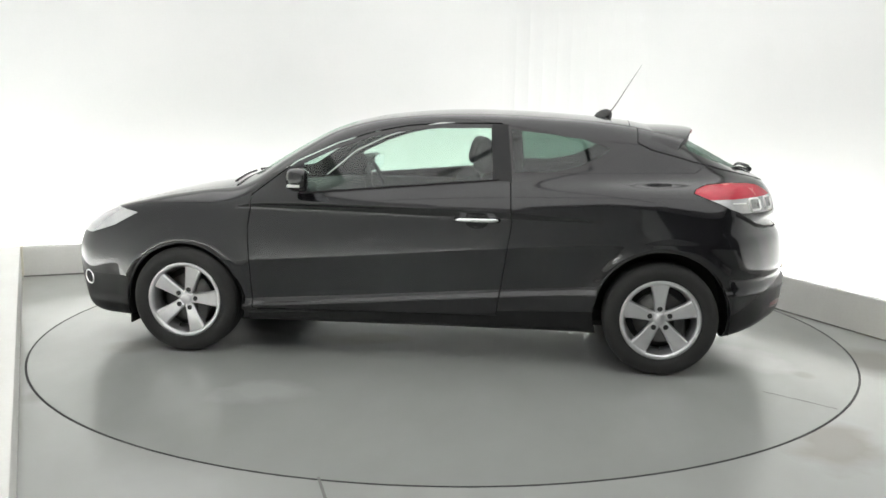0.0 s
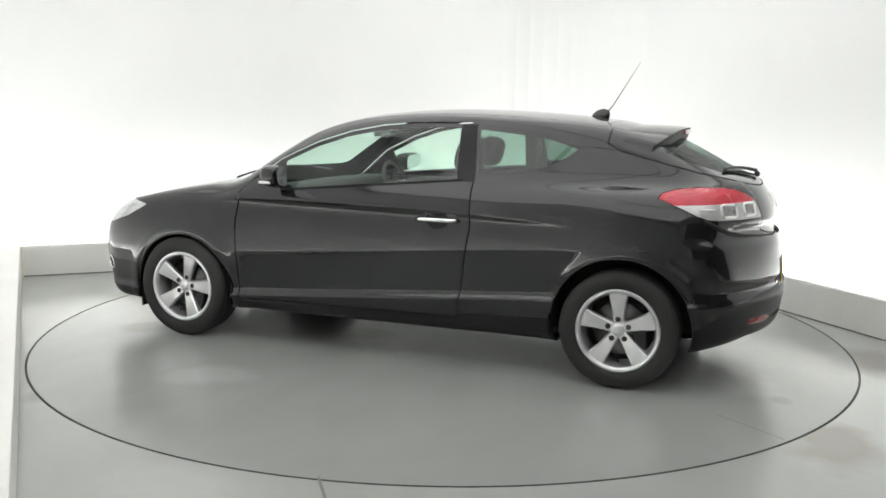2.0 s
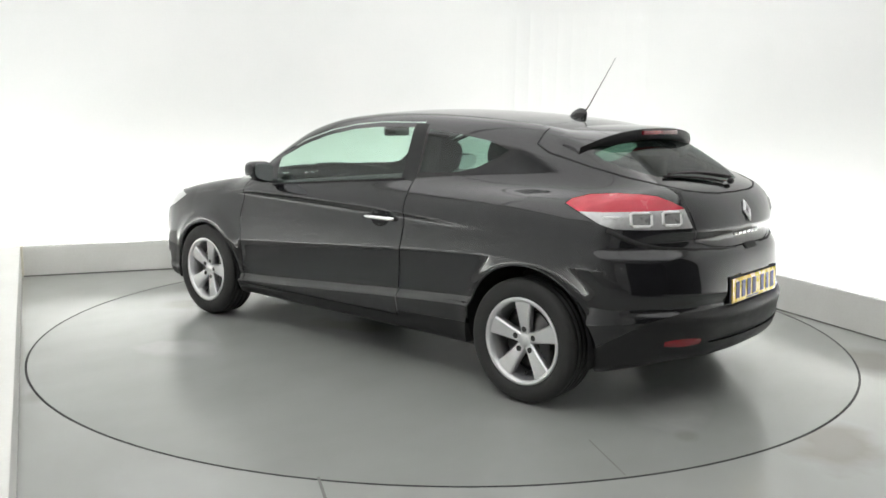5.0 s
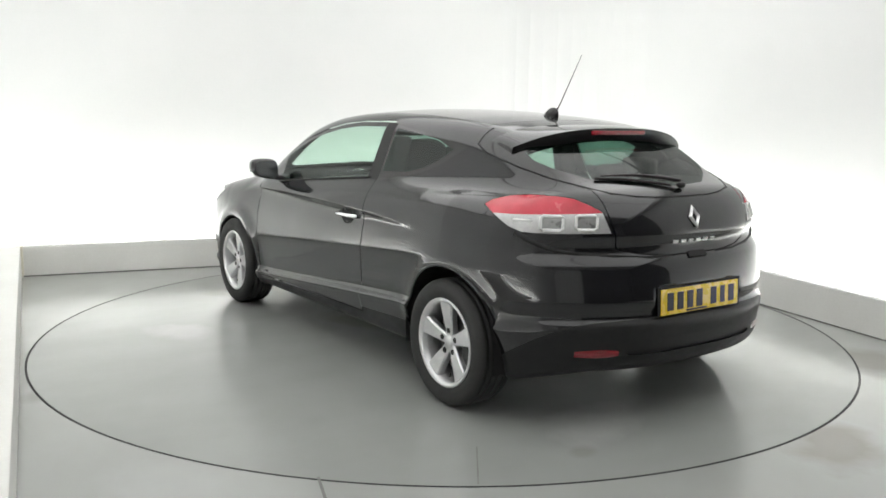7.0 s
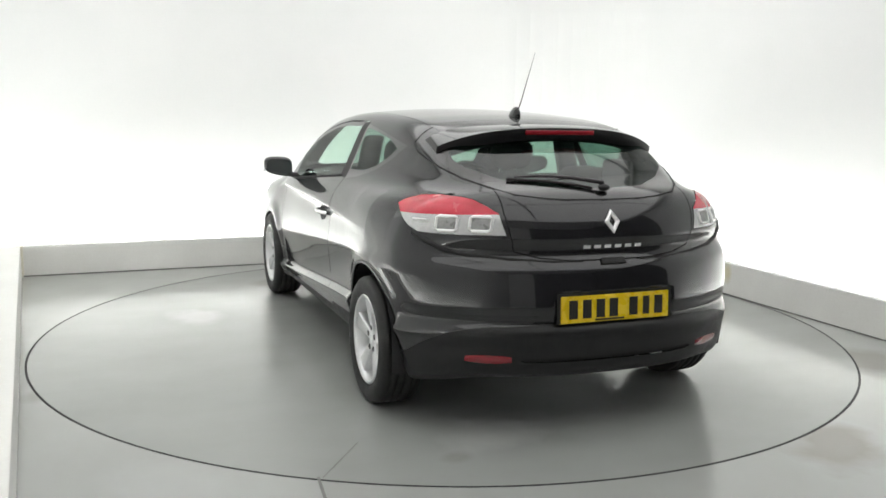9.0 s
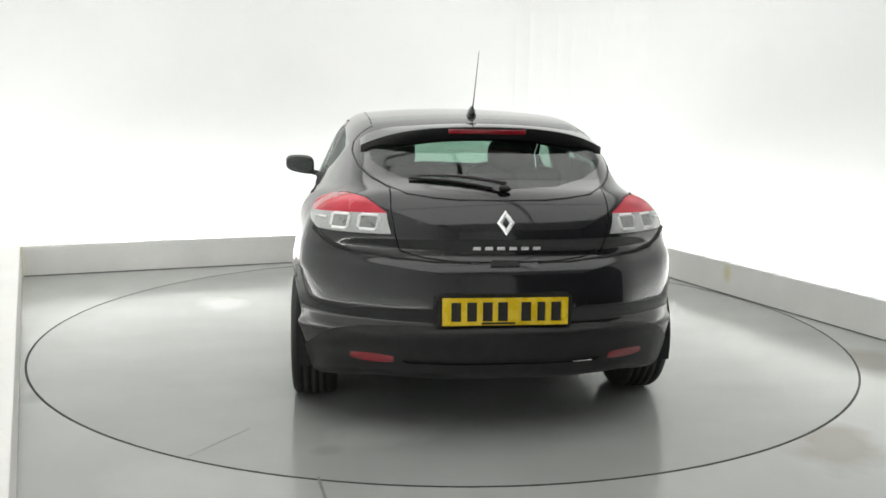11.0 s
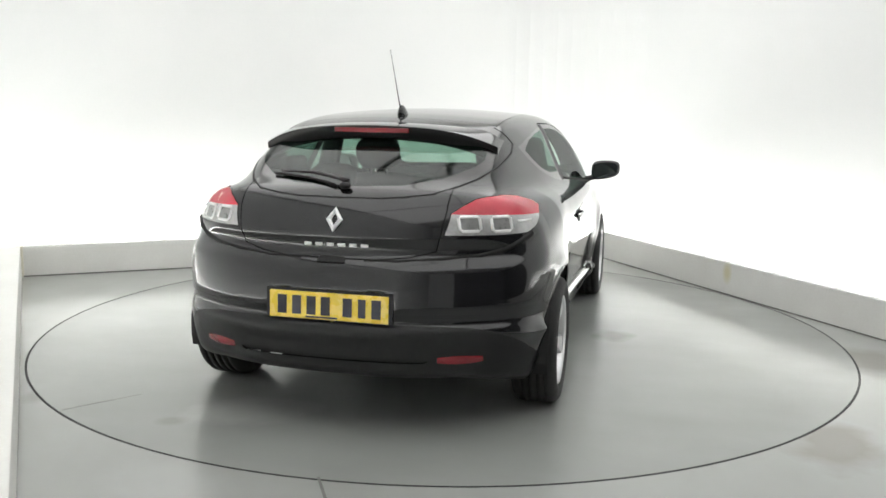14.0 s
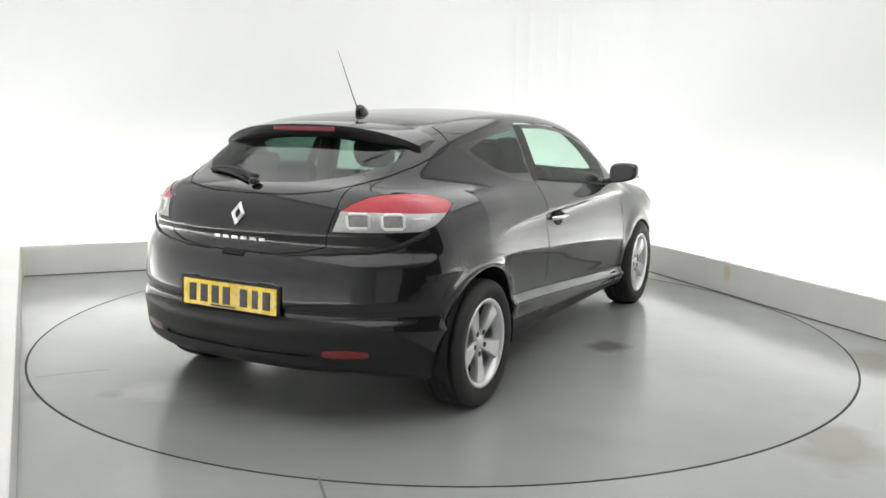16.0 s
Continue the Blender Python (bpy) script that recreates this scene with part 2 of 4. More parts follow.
def floor_sheet():
    """The floor round the turntable's pit, out to past the walls."""
    bm = bmesh.new()
    n, ri = 128, RADIUS + .008
    inner = [bm.verts.new((ri * math.cos(k * math.tau / n), ri * math.sin(k * math.tau / n), 0)) for k in range(n)]
    low = [bm.verts.new((v.co.x, v.co.y, -.06)) for v in inner]
    outer = []
    for k in range(n):
        a = k * math.tau / n
        c, s = math.cos(a), math.sin(a)
        t = 11 / max(abs(c), abs(s))
        outer.append(bm.verts.new((t * c, t * s, 0)))
    for k in range(n):
        j = (k + 1) % n
        bm.faces.new((inner[k], outer[k], outer[j], inner[j]))
        bm.faces.new((low[k], inner[k], inner[j], low[j]))
    bm.faces.new(low[::-1])
    bmesh.ops.recalc_face_normals(bm, faces=bm.faces)
    return bm


RADIUS = 2.437
tagged(mesh_ob("floor", floor_sheet(), M_FLOOR, None, False), "grey painted studio floor with a soft sheen", "floor", kind="structure")
# a joint in the floor in front of the turntable
seam = box(-.33, -2.83, .0005, .012, .95, .003, .001, turn=radians(16))
tagged(mesh_ob("floor_joint", seam, M_JOINT, None, False), "narrow grey joint in the painted floor", "joint", kind="structure")


def upstand(name, x0, y0, x1, y1, label, skew=False):
    bm = box((x0 + x1) / 2, (y0 + y1) / 2, .1245, abs(x1 - x0), abs(y1 - y0), .249, .006)
    if skew:
        for v in bm.verts:
            v.co.x += SKEW * (BACK - v.co.y)
    return room_ob(name, bm, M_UPSTAND, label, "upstand")


upstand("upstand_back", LEFT - .05, BACK, RIGHT + .05, BACK + .05, "low scuffed white board along the wall trough")
upstand("upstand_right", RIGHT, FRONT + .1, RIGHT + .05, BACK - .003, "low scuffed white board beside the turntable")
upstand("upstand_left", LEFT - .30, FRONT + .1, LEFT, BACK - .003, "broad low white ledge beside the turntable", True)
for name, cx, cy, sx, sy in (("joint_back", (LEFT + RIGHT) / 2, BACK - .002, RIGHT - LEFT, .008), ("joint_right", RIGHT - .002, (FRONT + BACK) / 2, .008, BACK - FRONT - .2)):
    room_ob(name, box(cx, cy, .004, sx, sy, .008, .001), M_JOINT, "dark narrow joint at the foot of the board", "joint")
room_ob("corner_post", box(LEFT - .012, BACK - .012, .127, .06, .06, .254, .010), M_POST, "yellowed scuffed corner post of the low boards", "post")


def tube_lamp(cx, cy, length, along):
    """A batten with a fluorescent tube, lying in the trough."""
    e = new("tube_lamp")
    turn = 0 if along == "x" else math.pi / 2
    part("batten", box(0, 0, .02, length, .07, .04, .006), M_STEEL, e)
    part("tube", rounded([(-length / 2 + .05, 0, .095), (length / 2 - .05, 0, .095)], .05, 12), M_TUBE, e, smooth=True)
    for s in (-1, 1):
        part("holder", box(s * (length / 2 - .035), 0, .06, .02, .04, .06, .004), M_STEEL, e)
    e.matrix_basis = ROOM @ pose(cx, cy, 0, rz=math.degrees(turn))
    return tagged(e, "fluorescent tube lamp lying in the wall trough", "lamp", "trough lamps")


for i in range(4):
    tube_lamp(LEFT + .60 + i * 1.24, BACK + .26, 1.2, "x")
for i in range(6):
    for x in (LEFT - .24, RIGHT + .24)[:2 if i < 5 else 1]:
        tube_lamp(x + (SKEW * (.62 + i * 1.24) - .19 if x < 0 else 0), BACK - .62 - i * 1.24, 1.2, "y")


def ceiling_panel(cx, cy, wide, long):
    """A large flat luminous panel under the ceiling."""
    e = new("ceiling_light")
    part("housing", box(0, 0, .04, wide, long, .08, .01), M_STEEL, e)
    part("diffuser", box(0, 0, -.006, wide - .05, long - .05, .012, .002), M_PANEL, e)
    e.matrix_basis = ROOM @ pose(cx, cy, HIGH - .09)
    return tagged(e, "large flat white luminous panel under the ceiling", "lamp", "ceiling lights")


for i in range(3):
    for k in range(2):
        ceiling_panel(-1.42 + 2.76 * k, BACK - 1.25 - 2.62 * i, 2.74, 2.60)

# ---- the turntable ----
def turntable_disc():
    bm = bmesh.new()
    n = 160
    rim = [bm.verts.new((RADIUS * math.cos(k * math.tau / n), RADIUS * math.sin(k * math.tau / n), 0)) for k in range(n)]
    low = [bm.verts.new((v.co.x, v.co.y, -.05)) for v in rim]
    bm.faces.new(rim), bm.faces.new(low[::-1])
    for k in range(n):
        j = (k + 1) % n
        bm.faces.new((low[k], low[j], rim[j], rim[k]))
    return bm


turntable = tagged(new("turntable"), "round grey painted turntable set flush into the floor", "turntable")
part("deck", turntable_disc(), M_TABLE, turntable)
part("rim_gap", lathe([(RADIUS - .004, .001), (RADIUS + .007, .001), (RADIUS + .007, -.004), (RADIUS - .004, -.004)], 160, closed=True), M_GAP, turntable)
turntable.children[-1].rotation_euler = (radians(90), 0, 0)
# deck plates meet along a joint
part("deck_joint", box(-1.909, 1.160, 0.0, 0.364, .006, .0018, turn=radians(-36.0)), M_FAINT, turntable)


# ---- the car's body as one smooth field: negative inside ----
def curve(*pts):
    """A smooth function through (x, y) pairs given in rising x."""
    xs, ys = np.array(pts, float).T
    sl = np.diff(ys) / np.diff(xs)
    m = np.concatenate([[sl[0]], (sl[1:] * np.diff(xs)[:-1] + sl[:-1] * np.diff(xs)[1:]) / (np.diff(xs)[1:] + np.diff(xs)[:-1]), [sl[-1]]])

    def f(x):
        x = np.clip(x, xs[0], xs[-1])
        i = np.clip(np.searchsorted(xs, x) - 1, 0, len(xs) - 2)
        h = xs[i + 1] - xs[i]
        u = (x - xs[i]) / h
        return ((1 + 2 * u) * (1 - u) ** 2 * ys[i] + u * (1 - u) ** 2 * h * m[i]
                + u * u * (3 - 2 * u) * ys[i + 1] + u * u * (u - 1) * h * m[i + 1])
    return f


def smax(a, b, k):
    h = np.clip(0.5 + 0.5 * (a - b) / k, 0, 1)
    return b + (a - b) * h + k * h * (1 - h)


def smin(a, b, k):
    return -smax(-a, -b, k)


# along the car: x forward from the middle of the wheelbase
hood = curve((-2.15, .80), (-2.04, .90), (-1.93, .985), (-1.75, 1.012), (-1.5, 1.012), (-1.0, .998), (-.5, .975), (0, .955), (.5, .935), (.9, .93),
             (1.15, .942), (1.4, .912), (1.7, .852), (1.9, .795), (2.05, .725), (2.17, .63), (2.27, .47))
roof = curve((-2.3, .45), (-2.1, .79), (-1.9, 1.005), (-1.72, 1.105), (-1.5, 1.222), (-1.38, 1.277), (-1.22, 1.318), (-1.01, 1.348), (-.77, 1.367), (-.43, 1.383), (-.15, 1.384),
             (.10, 1.370), (.355, 1.337), (.574, 1.276), (.80, 1.165), (1.02, 1.035), (1.2, .92), (1.5, .72))
flank = curve((-2.2, .64), (-2.05, .725), (-1.85, .808), (-1.6, .862), (-1.32, .885), (-.8, .878), (-.3, .872), (.3, .868), (.9, .865), (1.32, .878),
              (1.6, .868), (1.85, .825), (2.05, .75), (2.2, .63))
cabin = curve((-2.05, .50), (-1.8, .575), (-1.5, .665), (-1.0, .755), (-.5, .795), (0, .81), (.6, .812), (.9, .79), (1.2, .735))
section = curve((.12, -.095), (.20, -.062), (.27, -.036), (.32, -.018), (.349, -.0095), (.371, -.0255), (.42, -.0250), (.48, -.0175), (.54, -.0095), (.60, -.0012), (.613, 0), (.625, -.0008), (.66, -.0036), (.70, -.0075),
                (.78, -.0185), (.86, -.036), (.93, -.062), (1.0, -.115), (1.1, -.19))
tail = curve((.12, -1.90), (.20, -1.99), (.30, -2.045), (.40, -2.062), (.475, -2.067), (.503, -2.047), (.550, -2.056), (.568, -2.058), (.59, -2.056), (.66, -2.044), (.735, -2.020), (.77, -1.990), (.85, -1.977), (.95, -1.950), (1.02, -1.922), (1.12, -1.875))
nose = curve((.12, 2.04), (.22, 2.12), (.35, 2.16), (.5, 2.18), (.6, 2.17), (.7, 2.12), (.8, 2.02))
HUB_X, HUB_Y, HUB_Z = 1.32, .80, .295


def field(x, y, z):
    ay = np.sqrt(y * y + 1e-6)
    # lower body
    crown = .025
    r_f, r_r = np.hypot(x - HUB_X, z - HUB_Z), np.hypot(x + HUB_X, z - HUB_Z)
    lip = .016 * (np.exp(-((r_f - .36) / .05) ** 2) + np.exp(-((r_r - .37) / .055) ** 2))
    fade = np.clip((1.75 - np.abs(x)) / .25, 0, 1) * .7 + .3
    rise = .08 * x / (1 + (x / 1.2) ** 4) ** .25
    low = ay - flank(x) - section(z + rise) * (.45 + .55 * fade) - lip
    low = low + .035 * np.clip((z - .68) / .2, 0, 1.5) * np.clip((-x - 1.25) / .4, 0, 1)
    top = z - (hood(x) - crown * (ay / .8) ** 2 * np.clip((x - .6) / .5, 0, 1) - .012 * (ay / .8) ** 2)
    back = tail(z) + .29 * (ay / .8) ** 2.7 - x
    front = x - nose(z) + .17 * (ay / .75) ** 2.6
    body = smax(low, top * .9, .09 + .06 * np.clip((-x - 1.0) / .5, 0, 1))
    body = smax(body, back, .09)
    body = smax(body, front, .10)
    body = smax(body, (.185 + .075 * np.clip((-x - 1.6) / .3, 0, 1) - z), .05)
    # cabin
    bend = curve((-1.6, -.22), (-1.1, -.10), (-.6, 0), (.1, 0), (.7, .15), (1.2, .2))(x)
    upper = (z - roof(x + bend * ay ** 2) + .038 * (ay / .6) ** 2) * .8
    side = (ay - cabin(x) + .47 * (z - .95)) * .9
    house = smax(upper, side, .085)
    house = smax(house, back, .05)
    house = smax(house, .86 - z, .02)
    # shallow recess for the plate
    recess = np.maximum(np.maximum(ay - .285, np.abs(z - .560) - .066), x + 2.034)
    return smax(smin(body, house, .075), -recess, .012)


def slope(x, y, z, e=1e-4):
    g = np.stack([field(x + e, y, z) - field(x - e, y, z), field(x, y + e, z) - field(x, y - e, z), field(x, y, z + e) - field(x, y, z - e)], -1) / (2 * e)
    return g


def shell(cell=.021):
    """The zero surface of the field as quads: one vertex in each cell that it crosses, drawn onto it."""
    lo = np.array([-2.2 - cell / 2, -46 * cell - cell / 2, .10])
    n = np.array([int(4.45 / cell), 93, int(1.36 / cell)])
    ax = [lo[i] + cell * np.arange(n[i] + 1) for i in range(3)]
    X, Y, Z = np.meshgrid(*ax, indexing="ij")
    v = field(X, Y, Z)
    neg = v < 0
    c = np.zeros(n, int)
    for i in (0, 1):
        for j in (0, 1):
            for k in (0, 1):
                c += neg[i:i + n[0], j:j + n[1], k:k + n[2]]
    cross = (c > 0) & (c < 8)
    ids = -np.ones(n, int)
    ids[cross] = np.arange(cross.sum())
    p = lo + cell * (np.argwhere(cross) + .5)
    for _ in range(7):
        g, f = slope(*p.T), field(*p.T)
        step = -(f / (g ** 2).sum(1))[:, None] * g
        p += np.clip(step, -cell, cell) * .9
    quads = []
    for a in range(3):
        b, d = (a + 1) % 3, (a + 2) % 3
        s0, s1 = [slice(None)] * 3, [slice(None)] * 3
        s0[a], s1[a] = slice(0, -1), slice(1, None)
        flip = neg[tuple(s0)] != neg[tuple(s1)]
        for q in np.argwhere(flip):
            if q[b] < 1 or q[d] < 1 or q[b] >= n[b] or q[d] >= n[d]:
                continue
            cs = []
            for ob, od in ((0, 0), (1, 0), (1, 1), (0, 1)):
                w = q.copy()
                w[b] -= ob
                w[d] -= od
                cs.append(ids[tuple(w)])
            quads.append(cs if neg[tuple(q)] else cs[::-1])
    bm = bmesh.new()
    vs = [bm.verts.new(q) for q in p]
    for q in quads:
        bm.faces.new([vs[i] for i in q])
    bm.normal_update()
    return bm


def grown(poly, d):
    """A convex outline moved outwards by d."""
    n, out = len(poly), []
    area = sum(poly[i][0] * poly[(i + 1) % n][1] - poly[(i + 1) % n][0] * poly[i][1] for i in range(n))
    s = 1 if area > 0 else -1
    for i in range(n):
        a, b, c = Vector(poly[i - 1]), Vector(poly[i]), Vector(poly[(i + 1) % n])
        n1, n2 = Vector(((b - a).y, -(b - a).x)).normalized() * s, Vector(((c - b).y, -(c - b).x)).normalized() * s
        m = (n1 + n2).normalized()
        out.append(tuple(b + m * d / max(.4, m.dot(n1))))
    return out


def carve(bm, lay, rid, poly, u, v, where, source=(0,)):
    """Cuts the faces seen along u x v inside a convex outline, and marks them rid."""
    u, v = Vector(u), Vector(v)
    n = len(poly)
    area = sum(poly[i][0] * poly[(i + 1) % n][1] - poly[(i + 1) % n][0] * poly[i][1] for i in range(n))
    s = 1 if area > 0 else -1
    amin, amax = min(p[0] for p in poly) - .05, max(p[0] for p in poly) + .05
    bmin, bmax = min(p[1] for p in poly) - .05, max(p[1] for p in poly) + .05
    inside = []
    for f in bm.faces:
        if f[lay] in source:
            c = f.calc_center_median()
            if amin < c.dot(u) < amax and bmin < c.dot(v) < bmax and where(c):
                inside.append(f)
    for i in range(n):
        a, b = Vector(poly[i]), Vector(poly[(i + 1) % n])
        d = b - a
        no2 = Vector((d.y, -d.x)).normalized() * s
        co, no = u * a.x + v * a.y, u * no2.x + v * no2.y
        if abs(u.dot(v)) > 1e-6:
            raise ValueError("axes")
        es = {e for f in inside for e in f.edges}
        vs = {w for f in inside for w in f.verts}
        res = bmesh.ops.bisect_plane(bm, geom=list(vs) + list(es) + inside, plane_co=co, plane_no=no, dist=1e-5)
        pool = {g for g in res["geom"] if isinstance(g, bmesh.types.BMFace)} | {f for f in inside if f.is_valid}
        inside = [f for f in pool if (f.calc_center_median() - co).dot(no) < 0]
    for f in inside:
        f[lay] = rid
    return inside


SIDE, REAR, TOP = ((1, 0, 0), (0, 0, 1)), ((0, 1, 0), (0, 0, 1)), ((1, 0, 0), (0, 1, 0))
both = lambda pts: pts + [(-a, b) for a, b in reversed(pts) if abs(a) > 1e-6]

DOOR_GLASS = [(.632, .922), (.655, 1.072), (.47, 1.159), (.284, 1.221), (.097, 1.258), (-.091, 1.276), (-.371, 1.280), (-.396, 1.012)]
DOOR = [(.93, .262), (.955, .72), (.935, .90), (.70, 1.082), (.47, 1.188), (.28, 1.249), (.09, 1.286), (-.10, 1.303), (-.425, 1.306), (-.49, 1.0), (-.505, .78), (-.43, .275)]
QUARTER = [(-.462, 1.292), (-.503, .998), (-.689, 1.022), (-.88, 1.070), (-1.0, 1.124), (-1.11, 1.200), (-.93, 1.230), (-.70, 1.264)]
QUARTER_CLEAR = [(-.485, 1.274), (-.507, 1.048), (-.72, 1.056), (-.86, 1.088), (-.965, 1.140), (-1.02, 1.182), (-.88, 1.226), (-.70, 1.252)]
REAR_CLEAR = both([(0, 1.045), (.25, 1.053), (.40, 1.080), (.50, 1.120), (.535, 1.150), (.535, 1.18), (.50, 1.21), (.40, 1.238), (0, 1.262)])
SILL = [(.955, .180), (.955, .245), (-.42, .300), (-.96, .325), (-.96, .180)]
REAR_GLASS = both([(0, 1.003), (.20, 1.005), (.35, 1.021), (.44, 1.043), (.519, 1.076), (.567, 1.118), (.583, 1.150), (.575, 1.185), (.50, 1.236), (.30, 1.262), (0, 1.270)])
TAILGATE = both([(0, .757), (.2, .759), (.33, .771), (.428, .796), (.447, .865), (.462, .955), (.462, 1.075), (0, 1.10)])
SCREEN = both([(0, .985), (.56, .985), (.60, 1.0), (.575, 1.12), (.50, 1.285), (.25, 1.318), (0, 1.325)])
ROOF = [(.30, .47), (.30, -.47), (-.3, -.53), (-1.165, -.515), (-1.172, -.46), (-1.150, 0), (-1.172, .46), (-1.165, .515), (-.3, .53)]
BONNET = [(1.10, .63), (1.10, -.63), (1.7, -.60), (1.95, -.45), (2.0, 0), (1.95, .45), (1.7, .60)]
LAMP = [(-.478, .960), (-.51, .980), (-.592, 1.001), (-.71, 1.011), (-.81, 1.009), (-.873, 1.002), (-.94, .978), (-.995, .950), (-1.035, .864), (-.775, .860), (-.66, .863), (-.60, .883), (-.53, .925)]
HEAD = [(1.60, .780), (1.75, .806), (1.95, .785), (2.12, .71), (2.06, .66), (1.90, .655), (1.74, .705)]
ring = lambda cx, cz, r, n=30: [(cx + r * math.cos(k * math.tau / n), cz + r * math.sin(k * math.tau / n)) for k in range(n)]
ARCH_F, ARCH_R = (1.325, .285, .337), (-1.30, .312, .355)


def cut_shell():
    """The shell with every panel marked by its number."""
    bm = shell()
    lay = bm.faces.layers.int.new("panel")
    far = Vector((.7071, .7071, 0))
    for s in (1, -1):
        near = lambda c, s=s: c.y * s > .45
        for a in (ARCH_F, ARCH_R):
            carve(bm, lay, 99, ring(*a), *SIDE, near)
        carve(bm, lay, 1 if s > 0 else 2, DOOR_GLASS, *SIDE, near)
        carve(bm, lay, 98, grown(DOOR, .0045), *SIDE, near)
        carve(bm, lay, 3 if s > 0 else 4, grown(DOOR, -.0025), *SIDE, near, (98,))
        carve(bm, lay, 5 if s > 0 else 6, QUARTER, *SIDE, near)
        carve(bm, lay, 28 if s > 0 else 29, [(-.373, 1.300), (-.396, 1.004), (-.500, 1.000), (-.464, 1.300)], *SIDE, near, (0, 3, 4, 98))
        carve(bm, lay, 25 if s > 0 else 26, QUARTER_CLEAR, *SIDE, near, (5, 6))
        carve(bm, lay, 7 if s > 0 else 8, SILL, *SIDE, near)
        u = (.7071, .7071 * s, 0)
        for rid, poly in ((98, grown(LAMP, .003)), (9 if s > 0 else 10, LAMP)):
            carve(bm, lay, rid, poly, u, (0, 0, 1), lambda c, s=s: c.y * s > .38 and c.x < -1.3, (0, 98))
        split = [(-1.2, .955), (-.3, .921), (-.3, .80), (-1.2, .80)]
        carve(bm, lay, 11 if s > 0 else 12, split, u, (0, 0, 1), lambda c: True, (9 if s > 0 else 10,))
        carve(bm, lay, 13 if s > 0 else 14, HEAD, *SIDE, lambda c, s=s: c.y * s > .25)
    aft = lambda c: c.x < -1.25
    carve(bm, lay, 15, REAR_GLASS, *REAR, aft)
    carve(bm, lay, 27, REAR_CLEAR, *REAR, aft, (15,))
    carve(bm, lay, 98, grown(TAILGATE, .003), *REAR, aft)
    carve(bm, lay, 16, grown(TAILGATE, -.002), *REAR, aft, (98,))
    carve(bm, lay, 17, SCREEN, *REAR, lambda c: c.x > .25)
    carve(bm, lay, 98, grown(ROOF, .002), *TOP, lambda c: c.z > 1.15)
    carve(bm, lay, 18, grown(ROOF, -.002), *TOP, lambda c: c.z > 1.15, (98,))
    carve(bm, lay, 98, grown(BONNET, .002), *TOP, lambda c: c.z > .6)
    carve(bm, lay, 19, grown(BONNET, -.002), *TOP, lambda c: c.z > .6, (98,))
    # bumpers: painted upper part, grained lower part
    carve(bm, lay, 21, both([(0, .338), (.40, .338), (.42, .348), (.40, .358), (0, .358)]), *REAR, lambda c: c.x < -1.7)
    carve(bm, lay, 20, [(-1.635, .10), (-1.635, .305), (-1.80, .415), (-1.878, .462), (-1.94, .487), (-2.03, .500), (-2.3, .506), (-2.3, .10)], *SIDE, aft)
    carve(bm, lay, 22, [(1.66, .10), (1.66, .42), (2.3, .42), (2.3, .10)], *SIDE, lambda c: c.x > 1.5)
    carve(bm, lay, 23, [(-1.65, .10), (-1.66, .44), (-1.875, .81), (-1.95, .90), (-2.3, .90), (-2.3, .10)], *SIDE, aft)
    carve(bm, lay, 24, [(1.66, .42), (1.66, .60), (1.9, .66), (2.3, .66), (2.3, .42)], *SIDE, lambda c: c.x > 1.5)
    return bm, lay


def refined(p, faces):
    """Each face parted into quads round its middle, and the new points drawn onto the body."""
    p, mids, quads = [q for q in p], {}, []
    for f in faces:
        c = len(p)
        p.append(sum(p[i] for i in f) / len(f))
        es = []
        for a, b in zip(f, f[1:] + f[:1]):
            k = (min(a, b), max(a, b))
            if k not in mids:
                mids[k] = len(p)
                p.append((p[a] + p[b]) / 2)
            es.append(mids[k])
        quads += [[f[i], es[i], c, es[i - 1]] for i in range(len(f))]
    p = np.array(p)
    for _ in range(3):
        g = slope(*p.T)
        p -= np.clip((field(*p.T) / ((g ** 2).sum(1) + 1e-9))[:, None] * g, -.004, .004)
    return p, quads


def snap(x, y, z):
    """The nearest place on the body, and the slope there."""
    q = np.array([x, y, z], float)
    for _ in range(8):
        g = slope(*q[None].T)[0]
        q = q - g * field(*q[None].T)[0] / (g @ g)
    return Vector(q), Vector(slope(*q[None].T)[0]).normalized()


def panel(bm, lay, rid, name, material, parent, label="", push=0., fine=1):
    """One marked panel as a mesh of its own, shaded by the true slope of the body; panes are finer and keep their facets."""
    index, verts, faces = {}, [], []
    for f in bm.faces:
        if f[lay] == rid:
            row = []
            for w in f.verts:
                if w not in index:
                    index[w] = len(verts)
                    verts.append(tuple(w.co))
                row.append(index[w])
            faces.append(row)
    if not faces:
        return None
    p = np.array(verts)
    for _ in range(fine):
        p, faces = refined(p, faces)
    g = slope(*p.T)
    g /= np.linalg.norm(g, axis=1)[:, None] + 1e-9
    if push:
        p = p + g * push
    me = bpy.data.meshes.new(name)
    me.from_pydata(p.tolist(), [], faces)
    me.materials.append(material)
    if fine < 2:
        me.polygons.foreach_set("use_smooth", [True] * len(me.polygons))
        me.normals_split_custom_set_from_vertices([tuple(q) for q in g])
    ob = new(name, me)
    ob.parent = parent
    if label:
        tagged(ob, label)
    return ob


